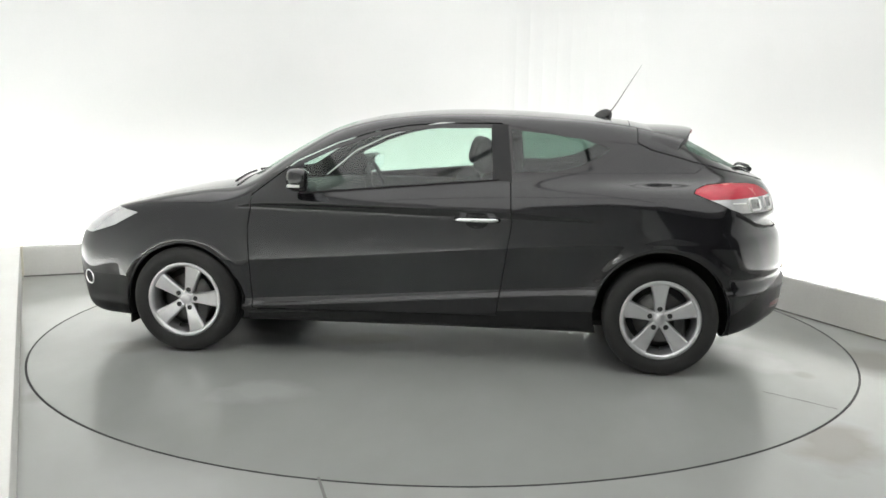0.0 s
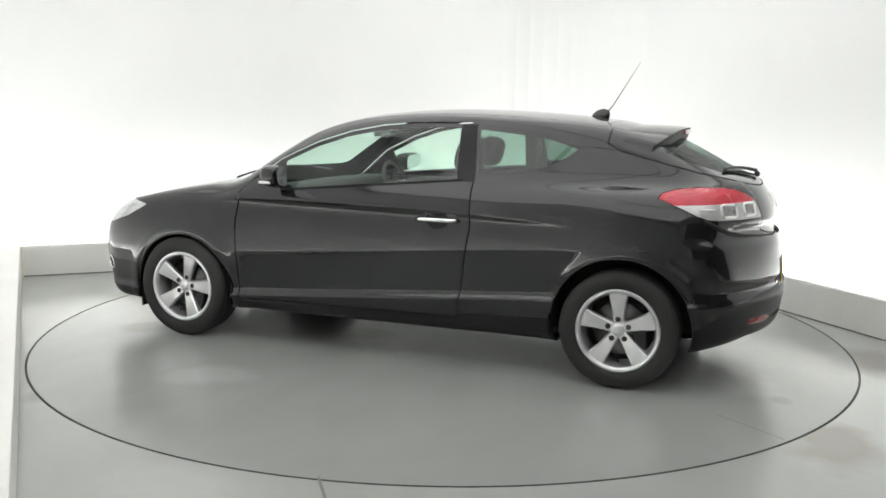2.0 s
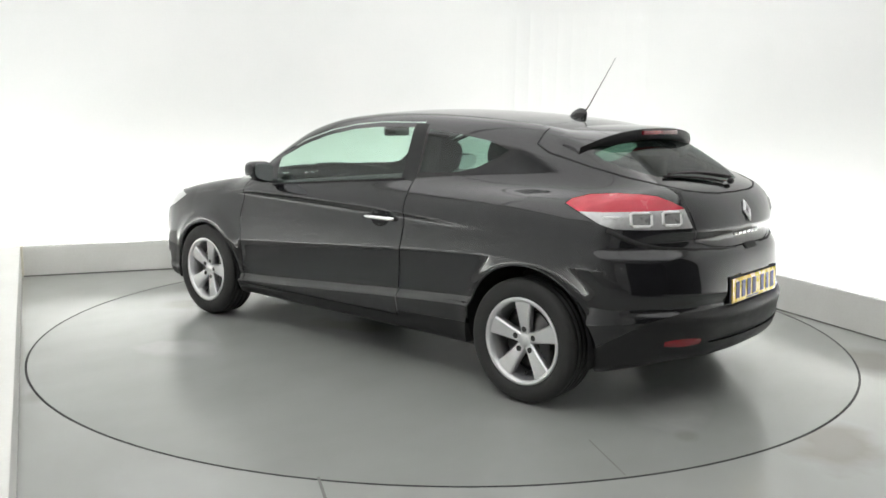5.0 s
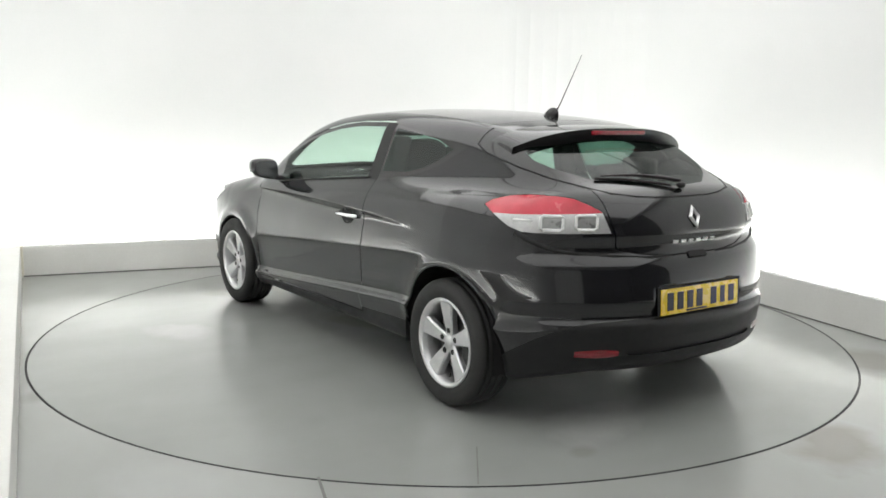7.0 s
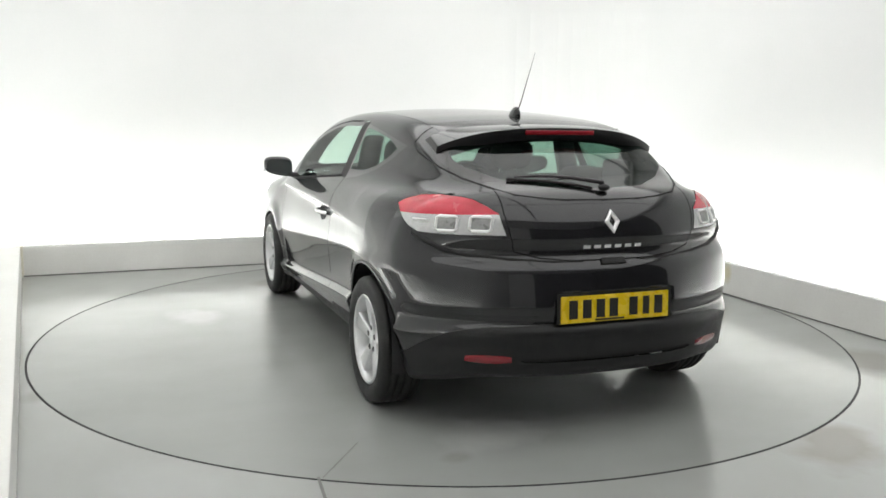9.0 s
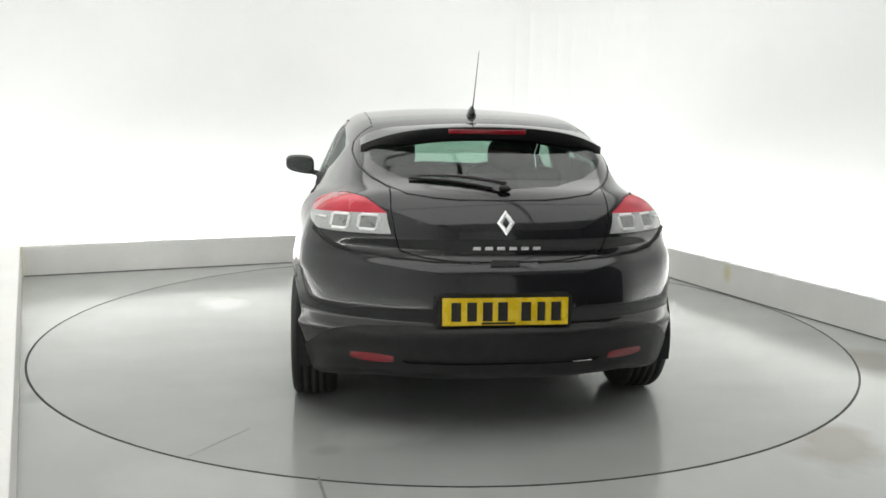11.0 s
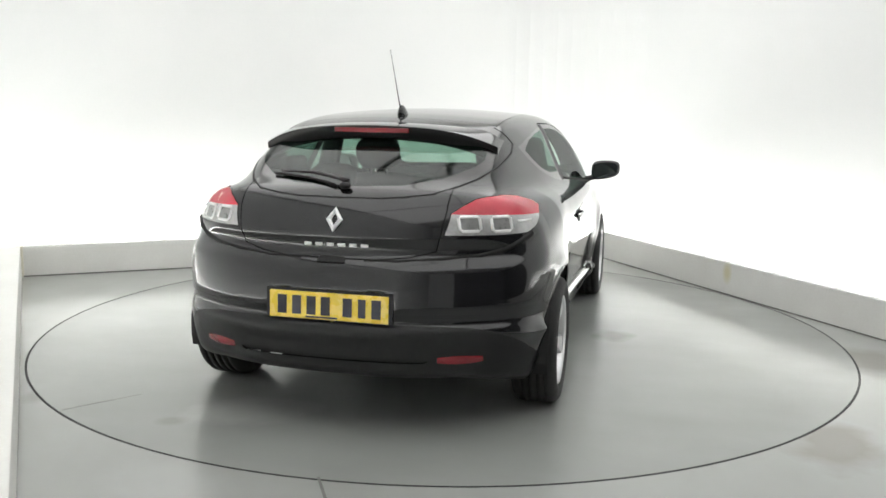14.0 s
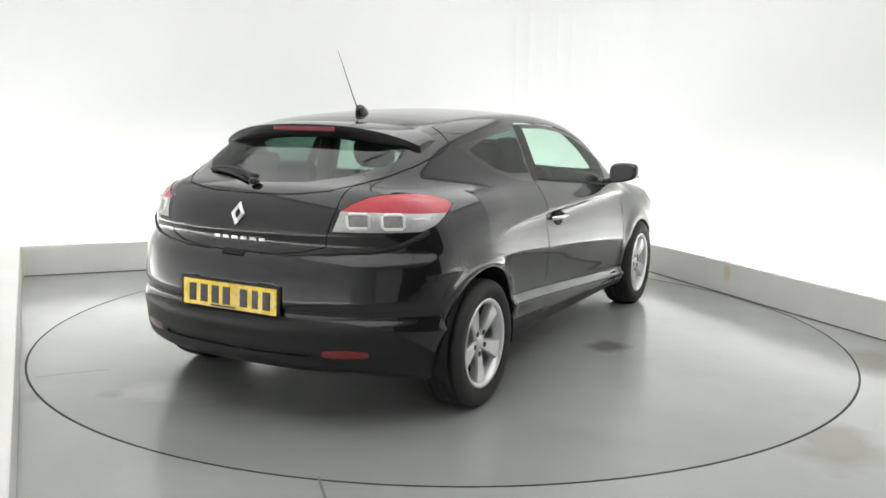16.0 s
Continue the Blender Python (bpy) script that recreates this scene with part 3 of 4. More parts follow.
def cast(o, d, far=3.0):
    """Where a ray from o along d first meets the body, and the slope there."""
    o, d = np.array(o, float), np.array(d, float)
    d /= np.linalg.norm(d)
    s = np.linspace(0, far, 1500)
    q = o + d * s[:, None]
    v = field(*q.T)
    i = int(np.argmax(v < 0))
    q = q[i]
    for _ in range(6):
        g = slope(*q[None].T)[0]
        q = q - d * field(*q[None].T)[0] / (g @ d)
    g = slope(*q[None].T)[0]
    return Vector(q), Vector(g).normalized()


car = tagged(new("car"), "black three-door hatchback coupe parked on the turntable", "car")
bm_body, LAY = cut_shell()
body = panel(bm_body, LAY, 0, "body_shell", M_PAINT, car)
panel(bm_body, LAY, 98, "panel_seal", M_SEAL, car, "black rubber panel gaps", push=-.010)
roof_panel = panel(bm_body, LAY, 18, "roof_panel", M_PAINT, car)
panel(bm_body, LAY, 18, "headlining", M_LINING, car, "grey fabric headlining", push=-.03)
panel(bm_body, LAY, 19, "bonnet", M_PAINT, car)
panel(bm_body, LAY, 17, "windscreen", G_FRONT, car, "green tinted windscreen", fine=2)
tailgate = panel(bm_body, LAY, 16, "tailgate", M_PAINT, car)
rear_window = panel(bm_body, LAY, 27, "rear_window", G_REAR, tailgate, "dark tinted rear window", fine=2)
panel(bm_body, LAY, 15, "glass_border", M_TRIM, tailgate, "gloss black window border")
rear_bumper = panel(bm_body, LAY, 23, "rear_bumper", M_PAINT, car)
panel(bm_body, LAY, 20, "bumper_skirt", M_PLASTIC, rear_bumper, "dark grained plastic lower bumper")
panel(bm_body, LAY, 21, "bumper_slot", M_SEAL, rear_bumper, "black recessed slot", push=-.009)
front_bumper = panel(bm_body, LAY, 24, "front_bumper", M_PAINT, car)
panel(bm_body, LAY, 22, "bumper_skirt", M_PLASTIC, front_bumper, "dark grained plastic lower bumper")
doors = {}
for s, k in ((1, 0), (-1, 1)):
    doors[s] = panel(bm_body, LAY, 3 + k, "door", M_PAINT, car)
    panel(bm_body, LAY, 1 + k, "door_window", G_FRONT, doors[s], "green tinted door window", fine=2)
    panel(bm_body, LAY, 25 + k, "quarter_window", G_REAR, car, "dark tinted quarter window", fine=2)
    panel(bm_body, LAY, 5 + k, "glass_border", M_TRIM, car, "gloss black window border")
    panel(bm_body, LAY, 28 + k, "pillar_trim", M_PLASTIC, car, "black centre pillar trim")
    panel(bm_body, LAY, 7 + k, "sill", M_PLASTIC, car, "dark plastic sill")
    lamp = panel(bm_body, LAY, 9 + k, "tail_lamp", M_RED, car, "red and clear wraparound tail lamp", push=.002)
    panel(bm_body, LAY, 11 + k, "clear_lens", M_LENS, lamp, "smoked clear lens", push=.002)
    panel(bm_body, LAY, 13 + k, "headlamp", M_HEAD, car, "clear swept-back headlamp", push=.002)
    # two bright square light guides and a small bar behind the clear lens
    for cs, w in ((-.930, .044), (-.785, .047)):
        path = []
        for a, b in ((-1, -.75), (-.75, -1), (.75, -1), (1, -.75), (1, .75), (.75, 1), (-.75, 1), (-1, .75)):
            t, z = cs + a * w, .906 - .03 * (cs + .86) + b * .029
            o = Vector((t * .7071, t * .7071 * s, z)) + Vector((-1.2, 1.2 * s, 0))
            q, g = cast(o, (1, -s, 0))
            path.append(q + g * .003)
        part("light_guide", rounded(path, .0075, 6, closed=True), M_TUBEW, lamp, "white square light guide", True)
        q, g = cast(Vector((cs * .7071, cs * .7071 * s, .906 - .03 * (cs + .86))) + Vector((-1.2, 1.2 * s, 0)), (1, -s, 0))
        bm = bmesh.new()
        hub = bm.verts.new(q + g * .0035)
        rim = [bm.verts.new(p + g * .0015) for p in path]
        for k in range(8):
            bm.faces.new((hub, rim[k], rim[(k + 1) % 8]))
        part("lamp_bowl", bm, M_BOWL, lamp, "grey reflector bowl")
    lip = []
    for x, y, z in ((-1.672, .785, .860), (-1.735, .742, .826), (-1.789, .688, .796), (-1.85, .602, .777), (-1.928, .45, .763), (-1.985, .28, .756), (-2.0, .14, .753)):
        q, g = snap(x, s * y, z)
        lip.append(q - g * .003)
    part("bumper_gap", rounded(lip, lambda u: .015 - .009 * u, 6), M_SEAL, rear_bumper, "black gap above the bumper", True)
    bar = []
    for t in (-.70, -.66, -.62):
        q, g = cast(Vector((t * .7071, t * .7071 * s, .912)) + Vector((-1.2, 1.2 * s, 0)), (1, -s, 0))
        bar.append(q + g * .003)
    part("light_guide", rounded(bar, .005, 6), M_TUBEW, lamp, "white light guide bar", True)


# ---- wheels ----
def arc_strip(cx, cz, r, y0, y1, s):
    """The inside of a wheel arch: a bent sheet with a closed inner side."""
    bm = bmesh.new()
    n = 26
    a0, a1 = radians(-14), radians(194)
    rows = []
    for k in range(n + 1):
        a = a0 + (a1 - a0) * k / n
        x, z = cx + r * math.cos(a), cz + r * math.sin(a)
        rows.append([bm.verts.new((x, s * y1, z)), bm.verts.new((x, s * y0, z))])
    for A, B in zip(rows, rows[1:]):
        bm.faces.new((A[0], A[1], B[1], B[0]))
    bm.faces.new([q[1] for q in rows])
    return bm


def arch_lip(cx, cz, r, s):
    """The rolled edge of the wheel arch, lying on the flank."""
    path = []
    for k in range(25):
        a = radians(2 + 176 * k / 24)
        x, z = cx + r * math.cos(a), cz + r * math.sin(a)
        q, g = cast((x, s * 1.3, z), (0, -s, 0))
        path.append(q - g * .006)
    return rounded(path, .008, 6)


for s in (1, -1):
    for a in (ARCH_F, ARCH_R):
        part("arch_liner", arc_strip(a[0], a[1], a[2] + .004, .50, .868, s), M_SEAL, car, "black wheel arch liner")
        part("arch_lip", arch_lip(*a, s), M_PAINT, car, smooth=True)


def make_wheel():
    tyre_p = [(.204, -.086), (.222, -.098), (.250, -.106), (.274, -.103), (.290, -.092), (.2985, -.078)]
    tread = []
    for c in (-.052, -.018, .018, .052):
        tread += [(.3005, c - .006), (.291, c - .004), (.291, c + .004), (.3005, c + .006)]
    prof = tyre_p + tread + [(r, -y) for r, y in reversed(tyre_p)]
    w = part("wheel", lathe([(.207, .084), (.213, .091), (.208, .096), (.196, .093), (.188, .084), (.184, .060), (.176, .035), (.172, -.09), (.205, -.092)], 56), M_ALLOY, car, "silver five-spoke alloy wheel", True)
    part("tyre", lathe(prof, 56), M_RUBBER, w, "black rubber tyre", True)
    part("brake_disc", lathe([(.02, .020), (.135, .020), (.137, .012), (.137, -.002), (.02, -.004)], 40), M_DISC, w, "dull steel brake disc", True)
    part("backplate", lathe([(.0, -.022), (.172, -.022), (.172, -.03), (0, -.03)], 32), M_DARKMETAL, w, "dark metal backplate", True)
    part("calliper", box(-.105, .022, -.045, .06, .05, .12, .012, seg=2), M_DARKMETAL, w)
    part("hub", lathe([(.0, .066), (.03, .066), (.034, .062), (.038, .058), (.046, .056), (.050, .045), (.050, .0)], 40), M_ALLOY, w, smooth=True)
    part("hub_cap", lathe([(0, .0695), (.022, .069), (.027, .066), (.028, .06)], 24), M_ALLOY, w, smooth=True)
    for k in range(5):
        a = math.pi / 2 + k * math.tau / 5
        bm = bmesh.new()
        rows = []
        for r, half, y in ((.020, .020, .062), (.062, .0235, .066), (.10, .029, .073), (.15, .037, .079), (.182, .044, .082), (.202, .052, .084)):
            # a flat-faced spoke with chamfered sides
            rows.append([bm.verts.new((t, yy, r)) for t, yy in ((-half - .006, y - .034), (-half - .004, y - .008), (-half + .003, y), (half - .003, y), (half + .004, y - .008), (half + .006, y - .034))])
        for A, B in zip(rows, rows[1:]):
            for j in range(5):
                bm.faces.new((A[j], A[j + 1], B[j + 1], B[j]))
        bm.faces.new(rows[0]), bm.faces.new(rows[-1][::-1])
        bmesh.ops.recalc_face_normals(bm, faces=bm.faces)
        bm.transform(Matrix.Rotation(a - math.pi / 2, 4, "Y"))
        part("spoke", bm, M_ALLOY, w)
        b = lathe([(0, .005), (.0125, .005), (.0145, .003), (.0145, -.012)], 12)
        b.transform(Matrix.Rotation(a - math.pi / 2, 4, "Y") @ Matrix.Translation((0, .0625, .055)))
        part("wheel_bolt", b, M_DARKMETAL, w, "dark wheel bolt")
    v = rounded([(0, .058, -.170), (0, .05, -.150)], .004, 6)
    part("valve", v, M_SEAL, w)
    return w


wheel = make_wheel()
wheel.matrix_basis = pose(HUB_X, HUB_Y - .008, .3, 0, -16, 0)
copy_thing(wheel, pose(-HUB_X + .02, HUB_Y - .008, .3, 0, 2, 0))
copy_thing(wheel, pose(HUB_X, -HUB_Y + .008, .3, 0, 25, 180))
copy_thing(wheel, pose(-HUB_X + .02, -HUB_Y + .008, .3, 0, -40, 180))

# ---- doors' fittings ----
for s in (1, -1):
    d = doors[s]
    path = []
    for k in range(9):
        x = -.202 - .239 * k / 8
        q, g = cast((x, s * 1.3, .797 - .012 * (x + .32)), (0, -s, 0))
        path.append(q + g * (.006 + .026 * math.sin(math.pi * k / 8) ** .5))
    part("door_handle", rounded(path, .013, 8, flat=.9), M_CHROME, d, "chrome door handle", True)
    q, g = cast((-.32, s * 1.3, .797), (0, -s, 0))
    bm = lathe([(0, -.002), (.04, -.001), (.046, .0015), (.050, .003)], 24)
    bm.transform(Matrix.Translation(q + g * .003) @ g.to_track_quat("Y", "Z").to_matrix().to_4x4() @ Matrix.Diagonal((1.3, 1, .95, 1)))
    part("handle_recess", bm, M_SEAL, d, "dark recess behind the handle", True)
    # belt seal under the window
    path = []
    for k in range(15):
        x = .64 - 1.07 * k / 14
        z = .915 + (.634 - x) * .0885
        q, g = cast((x, s * 1.3, z), (0, -s, 0))
        path.append(q + g * .002)
    part("belt_seal", rounded(path, .006, 6), M_SEAL, d, "black rubber belt seal", True)
    # mirror
    m = bmesh.new()
    bmesh.ops.create_uvsphere(m, u_segments=24, v_segments=16, radius=1)
    for v in m.verts:
        c = v.co
        f = lambda t: math.copysign(abs(t) ** .62, t)
        x, y, z = f(c.x), f(c.y), f(c.z)
        if x < 0:
            x *= .55
        v.co = (.622 + .075 * x - .02 * y, s * (.942 + .096 * y), .996 + .062 * z * (1 - .14 * y) + .012 * y)
    bmesh.ops.recalc_face_normals(m, faces=m.faces)
    mirror = part("door_mirror", m, M_PAINT, d, "black door mirror", True)
    part("mirror_arm", rounded([(.645, s * .77, .922), (.645, s * .83, .932), (.64, s * .90, .952)], lambda u: .032 - .008 * u, 10, flat=.7), M_PLASTIC, mirror, smooth=True)
    g_ = bmesh.new()
    bmesh.ops.create_circle(g_, cap_ends=True, segments=28, radius=1)
    for v in g_.verts:
        f = lambda t: math.copysign(abs(t) ** .6, t)
        y = f(v.co.x)
        v.co = (.5765 + .02 * -y, s * (.942 + .082 * y), .996 + .050 * f(v.co.y) * (1 - .14 * y) + .012 * y)
    part("mirror_glass", g_, G_MIRROR, mirror, "silvered mirror glass")
    part("mirror_indicator", box(.636, s * 1.022, .968, .07, .022, .016, .006), M_TUBEW, mirror, "white side indicator lens", True)

# ---- on the roof and the tail ----
mast = part("aerial", bmesh.new(), M_TRIM, car, "black roof aerial with a thin mast")
bm = bmesh.new()
bmesh.ops.create_uvsphere(bm, u_segments=16, v_segments=12, radius=1)
for v in bm.verts:
    c = v.co
    v.co = (-1.0 + .055 * c.x - .02 * max(0, c.z), .026 * c.y * (1 - .3 * max(0, c.z)), 1.345 + .052 * max(c.z, -.3))
bm.to_mesh(mast.data)
bm.free()
part("mast", rounded([(-1.03, 0, 1.36), (-1.075, 0, 1.42), (-1.22, 0, 1.66)], lambda u: .0045 - .0035 * u, 6), M_TRIM, mast, "thin whip mast", True)

bm = bmesh.new()
rows = []
for k in range(33):
    y = -.575 + 1.15 * k / 32
    e = (y / .575) ** 2
    e4 = e * e
    def top(x, y=y):
        q, g = cast((x, y, 1.6), (0, 0, -1))
        return q.z
    xa, xt = -1.225 + .02 * e, -1.505 + .055 * e + .06 * e4
    zt = 1.298 - .035 * e - .056 * e4
    rows.append([bm.verts.new(q) for q in ((xa, y, top(xa) - .004), (xa * .55 + xt * .45, y, max(top(xa * .55 + xt * .45) + .006, (top(xa) * .5 + zt * .5 + .004))), (xt + .03, y, zt + .006), (xt, y, zt), (xt + .014, y, zt - .050 - .022 * e), (xt + .06, y, zt - .064 - .022 * e), (-1.34, y, top(-1.34) - .02))])
under = bmesh.new()
low_rows = [[under.verts.new(v.co) for v in row[3:]] for row in rows]
for A, B in zip(rows, rows[1:]):
    for j in range(3):
        bm.faces.new((A[j], A[j + 1], B[j + 1], B[j]))
for A, B in zip(low_rows, low_rows[1:]):
    for j in range(3):
        under.faces.new((A[j], A[j + 1], B[j + 1], B[j]))
for q in (0, -1):
    bm.faces.new([v for v in rows[q]])
bmesh.ops.recalc_face_normals(bm, faces=bm.faces)
bmesh.ops.recalc_face_normals(under, faces=under.faces)
spoiler = part("roof_spoiler", bm, M_PAINT, tailgate, "black roof spoiler", True)
part("spoiler_underside", under, M_PLASTIC, spoiler, "matt black underside", True)
part("brake_light", box(-1.500, 0, 1.276, .016, .36, .022, .004), M_DEEPRED, spoiler, "dark red high brake light", True)

# rubber line round the rear window
line = []
for x, y, z in ((-1.163, .600, 1.213), (-1.24, .613, 1.177), (-1.34, .603, 1.150), (-1.46, .588, 1.118), (-1.54, .566, 1.099), (-1.623, .537, 1.077), (-1.752, .474, 1.049), (-1.847, .393, 1.023), (-1.89, .28, 1.010), (-1.909, .18, 1.003), (-1.918, 0, 1.002)):
    q, g = snap(x, y, z)
    line.append(q - g * .001)
line += [Vector((q.x, -q.y, q.z)) for q in reversed(line[:-1])]
part("window_seal", rounded(line, .0050, 6), M_SEAL, tailgate, "black rubber window seal", True)
for s in (1, -1):
    line = []
    for x, y, z in ((-1.165, .51, 1.285), (-1.166, .55, 1.268), (-1.166, .585, 1.243), (-1.163, .600, 1.213)):
        q, g = snap(x, s * y, z)
        line.append(q - g * .001)
    part("gate_seam", rounded(line, .004, 6), M_SEAL, tailgate, "black gap of the tailgate", True)

# wiper on the rear window
path = []
for k in range(11):
    u = k / 10
    q, g = cast((-2.4, -.02 + .36 * u, 1.043 + .035 * u + .012 * math.sin(math.pi * u)), (1, 0, 0))
    path.append(q + g * (.030 - .016 * u))
wiper = part("rear_wiper", rounded(path, lambda u: .017 - .010 * u, 8, flat=.6), M_PLASTIC, tailgate, "black rear wiper", True)
q, g = cast((-2.4, -.015, 1.035), (1, 0, 0))
bm = bmesh.new()
bmesh.ops.create_uvsphere(bm, u_segments=14, v_segments=10, radius=1)
bm.transform(Matrix.Translation(q + g * .018) @ Matrix.Diagonal((.017, .028, .016, 1)))
part("wiper_cap", bm, M_PLASTIC, wiper, smooth=True)
blade = []
for k in range(9):
    u = .15 + .95 * k / 8
    q, g = cast((-2.4, -.02 + .36 * u, 1.030 + .042 * u + .010 * math.sin(math.pi * u)), (1, 0, 0))
    blade.append(q + g * .008)
part("wiper_blade", rounded(blade, .0065, 6), M_SEAL, wiper, "rubber wiper blade", True)


def on_tail(outline, thick, y, z, bevel=0.):
    """A thin plate lying on the tail at (y, z), upright."""
    q, g = cast((-2.6, y, z), (1, 0, 0))
    side = Vector((0, -1, 0))
    side = (side - g * side.dot(g)).normalized()
    upv = g.cross(side)
    m = Matrix((side, upv, g)).transposed().to_4x4()
    m.translation = q + g * .001
    return slab(outline, thick, m, bevel)


# diamond badge: an open ring of four bevelled bars
out, inn = [(0, .054), (.037, 0), (0, -.054), (-.037, 0)], [(0, .026), (.0155, 0), (0, -.026), (-.0155, 0)]
q, g = cast((-2.6, -.004, .915), (1, 0, 0))
bm = bmesh.new()
side = Vector((0, -1, 0))
upv = g.cross(side).normalized()
lay3 = []
for pts, h in ((out, .002), (out, .007), ([(a * .5 + c * .5, b * .5 + d_ * .5) for (a, b), (c, d_) in zip(out, inn)], .013), (inn, .007), (inn, .002)):
    lay3.append([bm.verts.new(q + side * a + upv * b + g * h) for a, b in pts])
for A, B in zip(lay3, lay3[1:]):
    for k in range(4):
        bm.faces.new((A[k], A[(k + 1) % 4], B[(k + 1) % 4], B[k]))
bmesh.ops.recalc_face_normals(bm, faces=bm.faces)
part("badge", bm, M_BADGE, tailgate, "silver diamond badge")
for k in range(6):
    y = .118 - .050 * k
    w = .016
    part("lettering_bar", on_tail([(-w, -.007), (w, -.007), (w, .007), (-w, .007)], .004, y - .004, .812, .001), M_BADGE, tailgate, "silver lettering bar")
part("gate_catch", on_tail([(-.062, -.018), (.062, -.018), (.055, .014), (-.055, .014)], .006, 0, .752, .002), M_SEAL, rear_bumper, "black tailgate catch recess")

# plate, in a shallow frame
H = Matrix.Translation((-2.043, 0, .560)) @ Matrix(((0, 0, -1), (-1, 0, 0), (0, 1, 0))).to_4x4() @ Matrix.Rotation(radians(-3), 4, "X")
plate_w, plate_h = .262, .057
plate = part("number_plate", slab([(-plate_w, -plate_h), (plate_w, -plate_h), (plate_w, plate_h), (-plate_w, plate_h)], .006, H, .0015), M_PLATE, rear_bumper, "yellow number plate with dark bars")
for k, a in enumerate((-.205, -.140, -.075, -.012, .085, .148, .210)):
    w, h = (.020 if k != 5 else .016), .039
    part("plate_bar", slab([(a - w, -h), (a + w, -h), (a + w, h), (a - w, h)], .002, H @ Matrix.Translation((0, 0, .0062))), M_INK, plate, "plain dark bar")
part("maker_strip", slab([(-.10, -.052), (.04, -.052), (.04, -.044), (-.10, -.044)], .0012, H @ Matrix.Translation((0, 0, .0062))), M_INK, plate)
part("plate_frame", slab([(-plate_w - .016, -plate_h - .003), (plate_w + .016, -plate_h - .003), (plate_w + .016, plate_h + .012), (-plate_w - .016, plate_h + .012)], .004, H @ Matrix.Translation((0, 0, -.003)), .001), M_SEAL, rear_bumper, "black plate recess")
for s in (1, -1):
    for name, z0, z1, y0, y1, mat in (("reflector", .334, .371, .455, .63, M_DEEPRED),):
        bm = bmesh.new()
        rows = []
        for k in range(9):
            y = y0 + (y1 - y0) * k / 8
            e = .62 + .38 * math.sin(math.pi * k / 8)
            mid, h = (z0 + z1) / 2, (z1 - z0) / 2 * e
            col = []
            for z in (mid - h, mid, mid + h):
                q, g = cast((-2.6, s * y, z), (1, 0, 0))
                col.append(bm.verts.new(q + g * (.004 if z == mid else .001)))
            rows.append(col)
        for A, B in zip(rows, rows[1:]):
            for j in range(2):
                bm.faces.new((A[j], A[j + 1], B[j + 1], B[j]))
        bmesh.ops.recalc_face_normals(bm, faces=bm.faces)
        part(name, bm, mat, rear_bumper, "dark red bumper reflector", True)

# front wipers
for y0 in (.10, -.42):
    path = []
    for k in range(9):
        q, g = cast((1.16 - .02 * k / 8 - .05 * abs(y0 + .48 * k / 8), y0 + .48 * k / 8, 1.6), (0, 0, -1))
        path.append(q + g * .014)
    part("front_wiper", rounded(path, .007, 6), M_PLASTIC, car, "black windscreen wiper", True)

# fog lamps in chromed rings, and a rubber flap before each front wheel
for s in (1, -1):
    part("wheel_flap", box(1.665, s * .745, .185, .012, .17, .09, .004), M_SEAL, front_bumper, "black rubber flap")
    q, g = cast((1.936, s * 1.3, .39), (0, -s, 0))
    m = Matrix.Translation(q + g * .001) @ g.to_track_quat("Y", "Z").to_matrix().to_4x4()
    bm = lathe([(.034, .0), (.038, .005), (.042, .005), (.045, .0)], 24)
    bm.transform(m)
    fog = part("fog_lamp_ring", bm, M_CHROME, front_bumper, "chromed fog lamp ring", True)
    bm = lathe([(0, .003), (.026, .002), (.035, .0)], 20)
    bm.transform(m)
    part("fog_lamp_lens", bm, M_SEAL, fog, "dark fog lamp lens", True)

# ---- inside ----
def pillow(cx, cy, cz, sx, sy, sz, lean=0., power=.45):
    bm = bmesh.new()
    bmesh.ops.create_uvsphere(bm, u_segments=20, v_segments=14, radius=1)
    f = lambda t: math.copysign(abs(t) ** power, t)
    for v in bm.verts:
        v.co = (sx * f(v.co.x), sy * f(v.co.y), sz * f(v.co.z))
    bm.transform(Matrix.Translation((cx, cy, cz)) @ Matrix.Rotation(radians(lean), 4, "Y"))
    bmesh.ops.recalc_face_normals(bm, faces=bm.faces)
    return bm


def seat(x, y, back_z, wide):
    st = part("seat", pillow(x + .28, y, .40, .27, wide, .085), M_FABRIC, car, "charcoal fabric seat", True)
    part("backrest", pillow(x - .02, y, .68, .08, wide, back_z, -18), M_FABRIC, st, smooth=True)
    return st


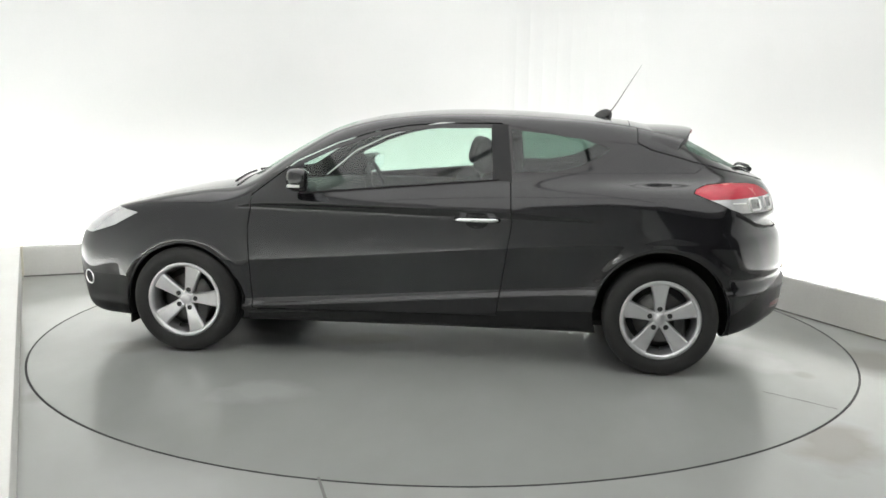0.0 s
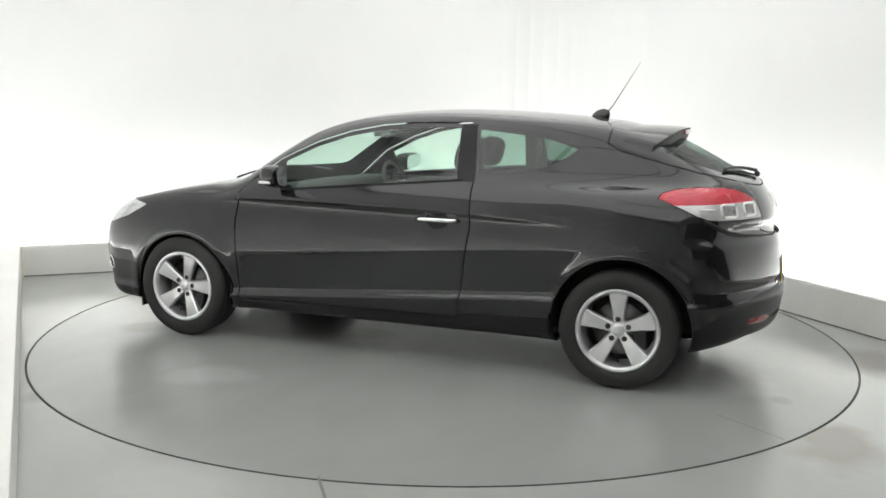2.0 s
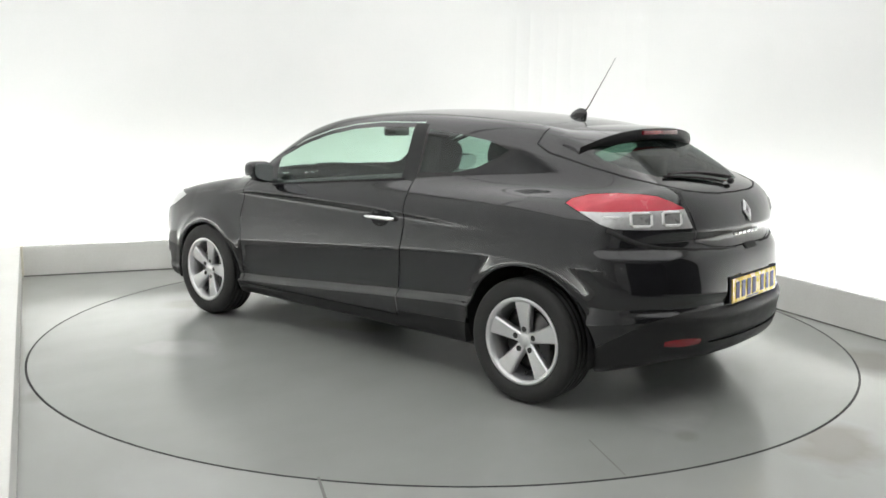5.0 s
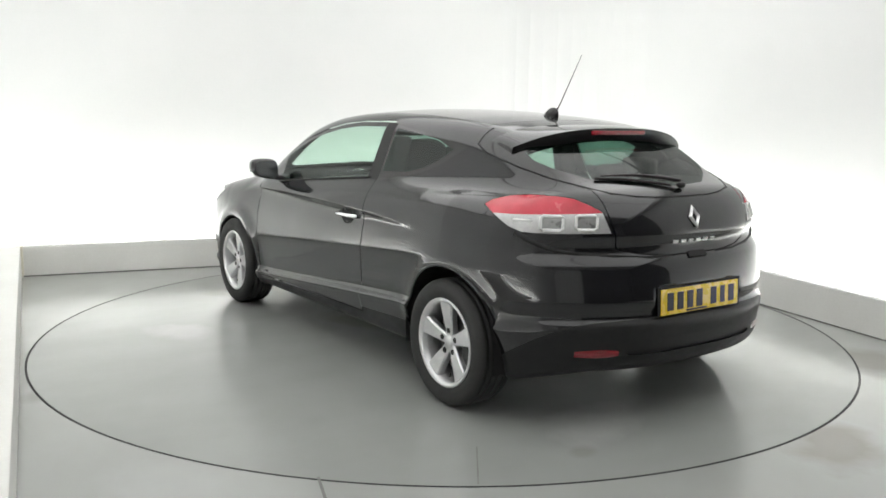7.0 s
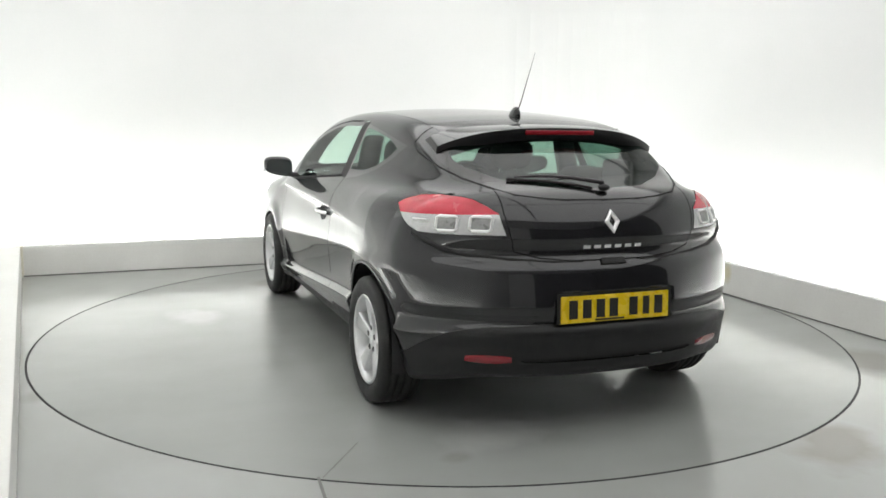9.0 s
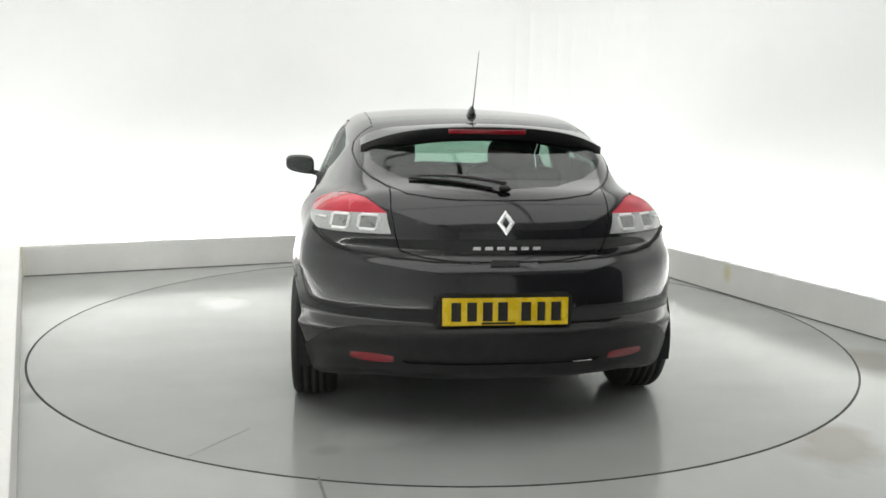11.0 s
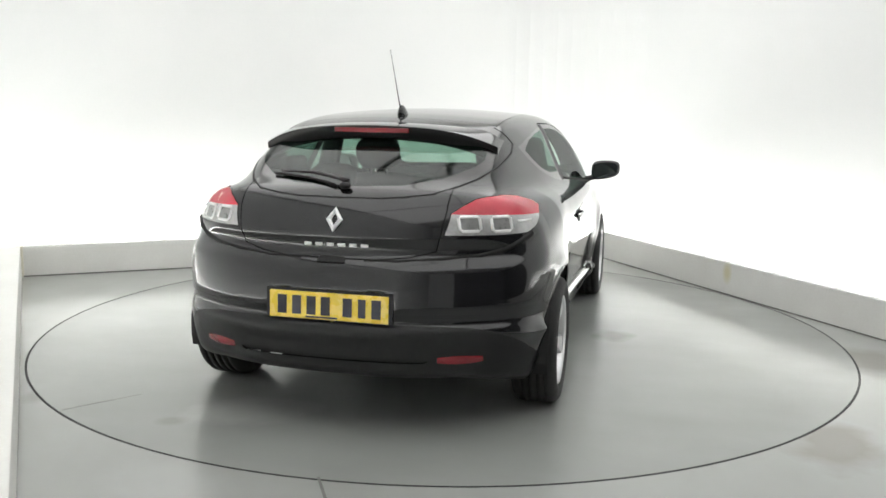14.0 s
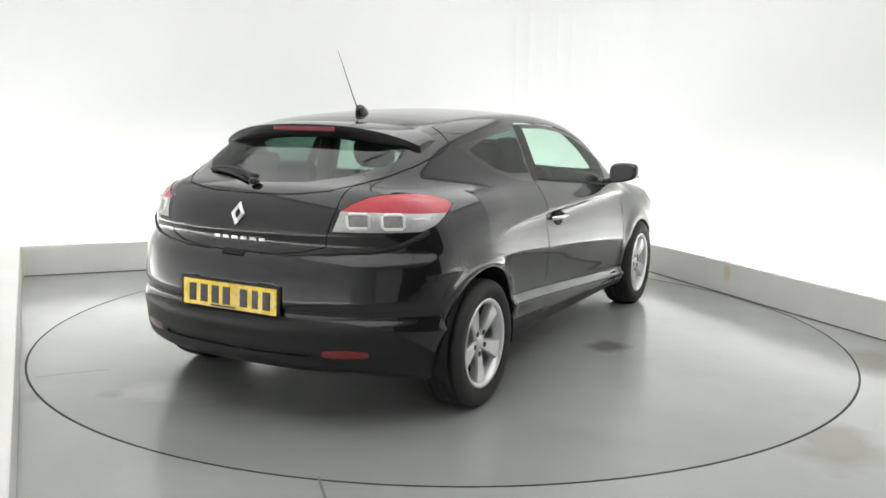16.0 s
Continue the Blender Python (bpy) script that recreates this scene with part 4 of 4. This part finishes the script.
for x, y in ((0, .36), (.10, -.36)):
    st = seat(-.15 + x, y, .32, .245)
    part("headrest", pillow(-.325 + x, y, 1.115, .065, .135, .095, -14, .65), M_FABRIC, st, smooth=True)
    for k in (-.05, .05):
        part("headrest_post", rounded([(-.30 + x, y + k, .95), (-.31 + x, y + k, 1.05)], .006, 6), M_CHROME, st, smooth=True)
bench = seat(-.98, 0, .31, .58)
for y in (.33, -.33):
    part("headrest", pillow(-1.13, y, 1.03, .045, .12, .065, -14, .6), M_FABRIC, bench, smooth=True)
part("parcel_shelf", box(-1.45, 0, .90, .52, 1.05, .03, .01), M_DASH, car, "dark parcel shelf")
for s in (1, -1):
    bm = box(-.44, 0, .93, .10, .11, .60, .03)
    for v in bm.verts:
        v.co.y += s * (.715 - .46 * max(0, v.co.z - .95))
    part("pillar_lining", bm, M_DASH, car, "dark plastic centre pillar lining", True)
    part("pillar_lining", box(-1.15, s * .545, 1.0, .24, .06, .26, .03), M_DASH, car, "dark plastic rear pillar lining", True)
part("dashboard", pillow(.82, 0, .80, .24, .70, .115, 6, .4), M_DASH, car, "dark soft plastic dashboard", True)
part("cabin_floor", box(-.2, 0, .24, 2.3, 1.5, .03, .01), M_SEAL, car, "black carpeted cabin floor")
hoop = [(.45 + .19 * .36 * math.sin(a), -.36 + .185 * math.cos(a), .845 + .185 * .93 * math.sin(a)) for a in [k * math.tau / 28 for k in range(28)]]
sw = part("steering_wheel", rounded(hoop, .014, 8, closed=True), M_DASH, car, "dark steering wheel", True)
part("wheel_boss", pillow(.47, -.36, .845, .03, .06, .055, 20, .7), M_DASH, sw, smooth=True)
for k in (-1, 1):
    part("wheel_spoke", rounded([(.465, -.36 + k * .05, .845), (.452, -.36 + k * .18, .85)], .014, 6, flat=.5), M_DASH, sw, smooth=True)
part("inside_mirror", box(.40, 0, 1.235, .025, .22, .06, .012), M_TRIM, car, "black inside mirror", True)
for s in (1, -1):
    part("door_lining", box(.18, s * .775, .66, 1.0, .04, .48, .015), M_DASH, doors[s], "dark plastic door lining")


# ---- what moves: the table turns clockwise with the car on it ----
OFFSET = Vector((.041, -.009, 0))
ANGLES = (172.81, 166.02, 159.17, 152.32, 145.48, 138.65, 131.82, 124.95, 118.05, 111.09, 104.09, 97.06, 90.01, 82.97, 75.96, 68.98, 62.01)


def motions():
    rows_table, rows_car = [], []
    for t, a in enumerate(ANGLES):
        m = pose(0, 0, 0, rz=a)
        rows_table.append((t, m))
        rows_car.append((t, m @ Matrix.Translation(OFFSET)))
    walk(turntable, rows_table)
    walk(car, rows_car)


motions()
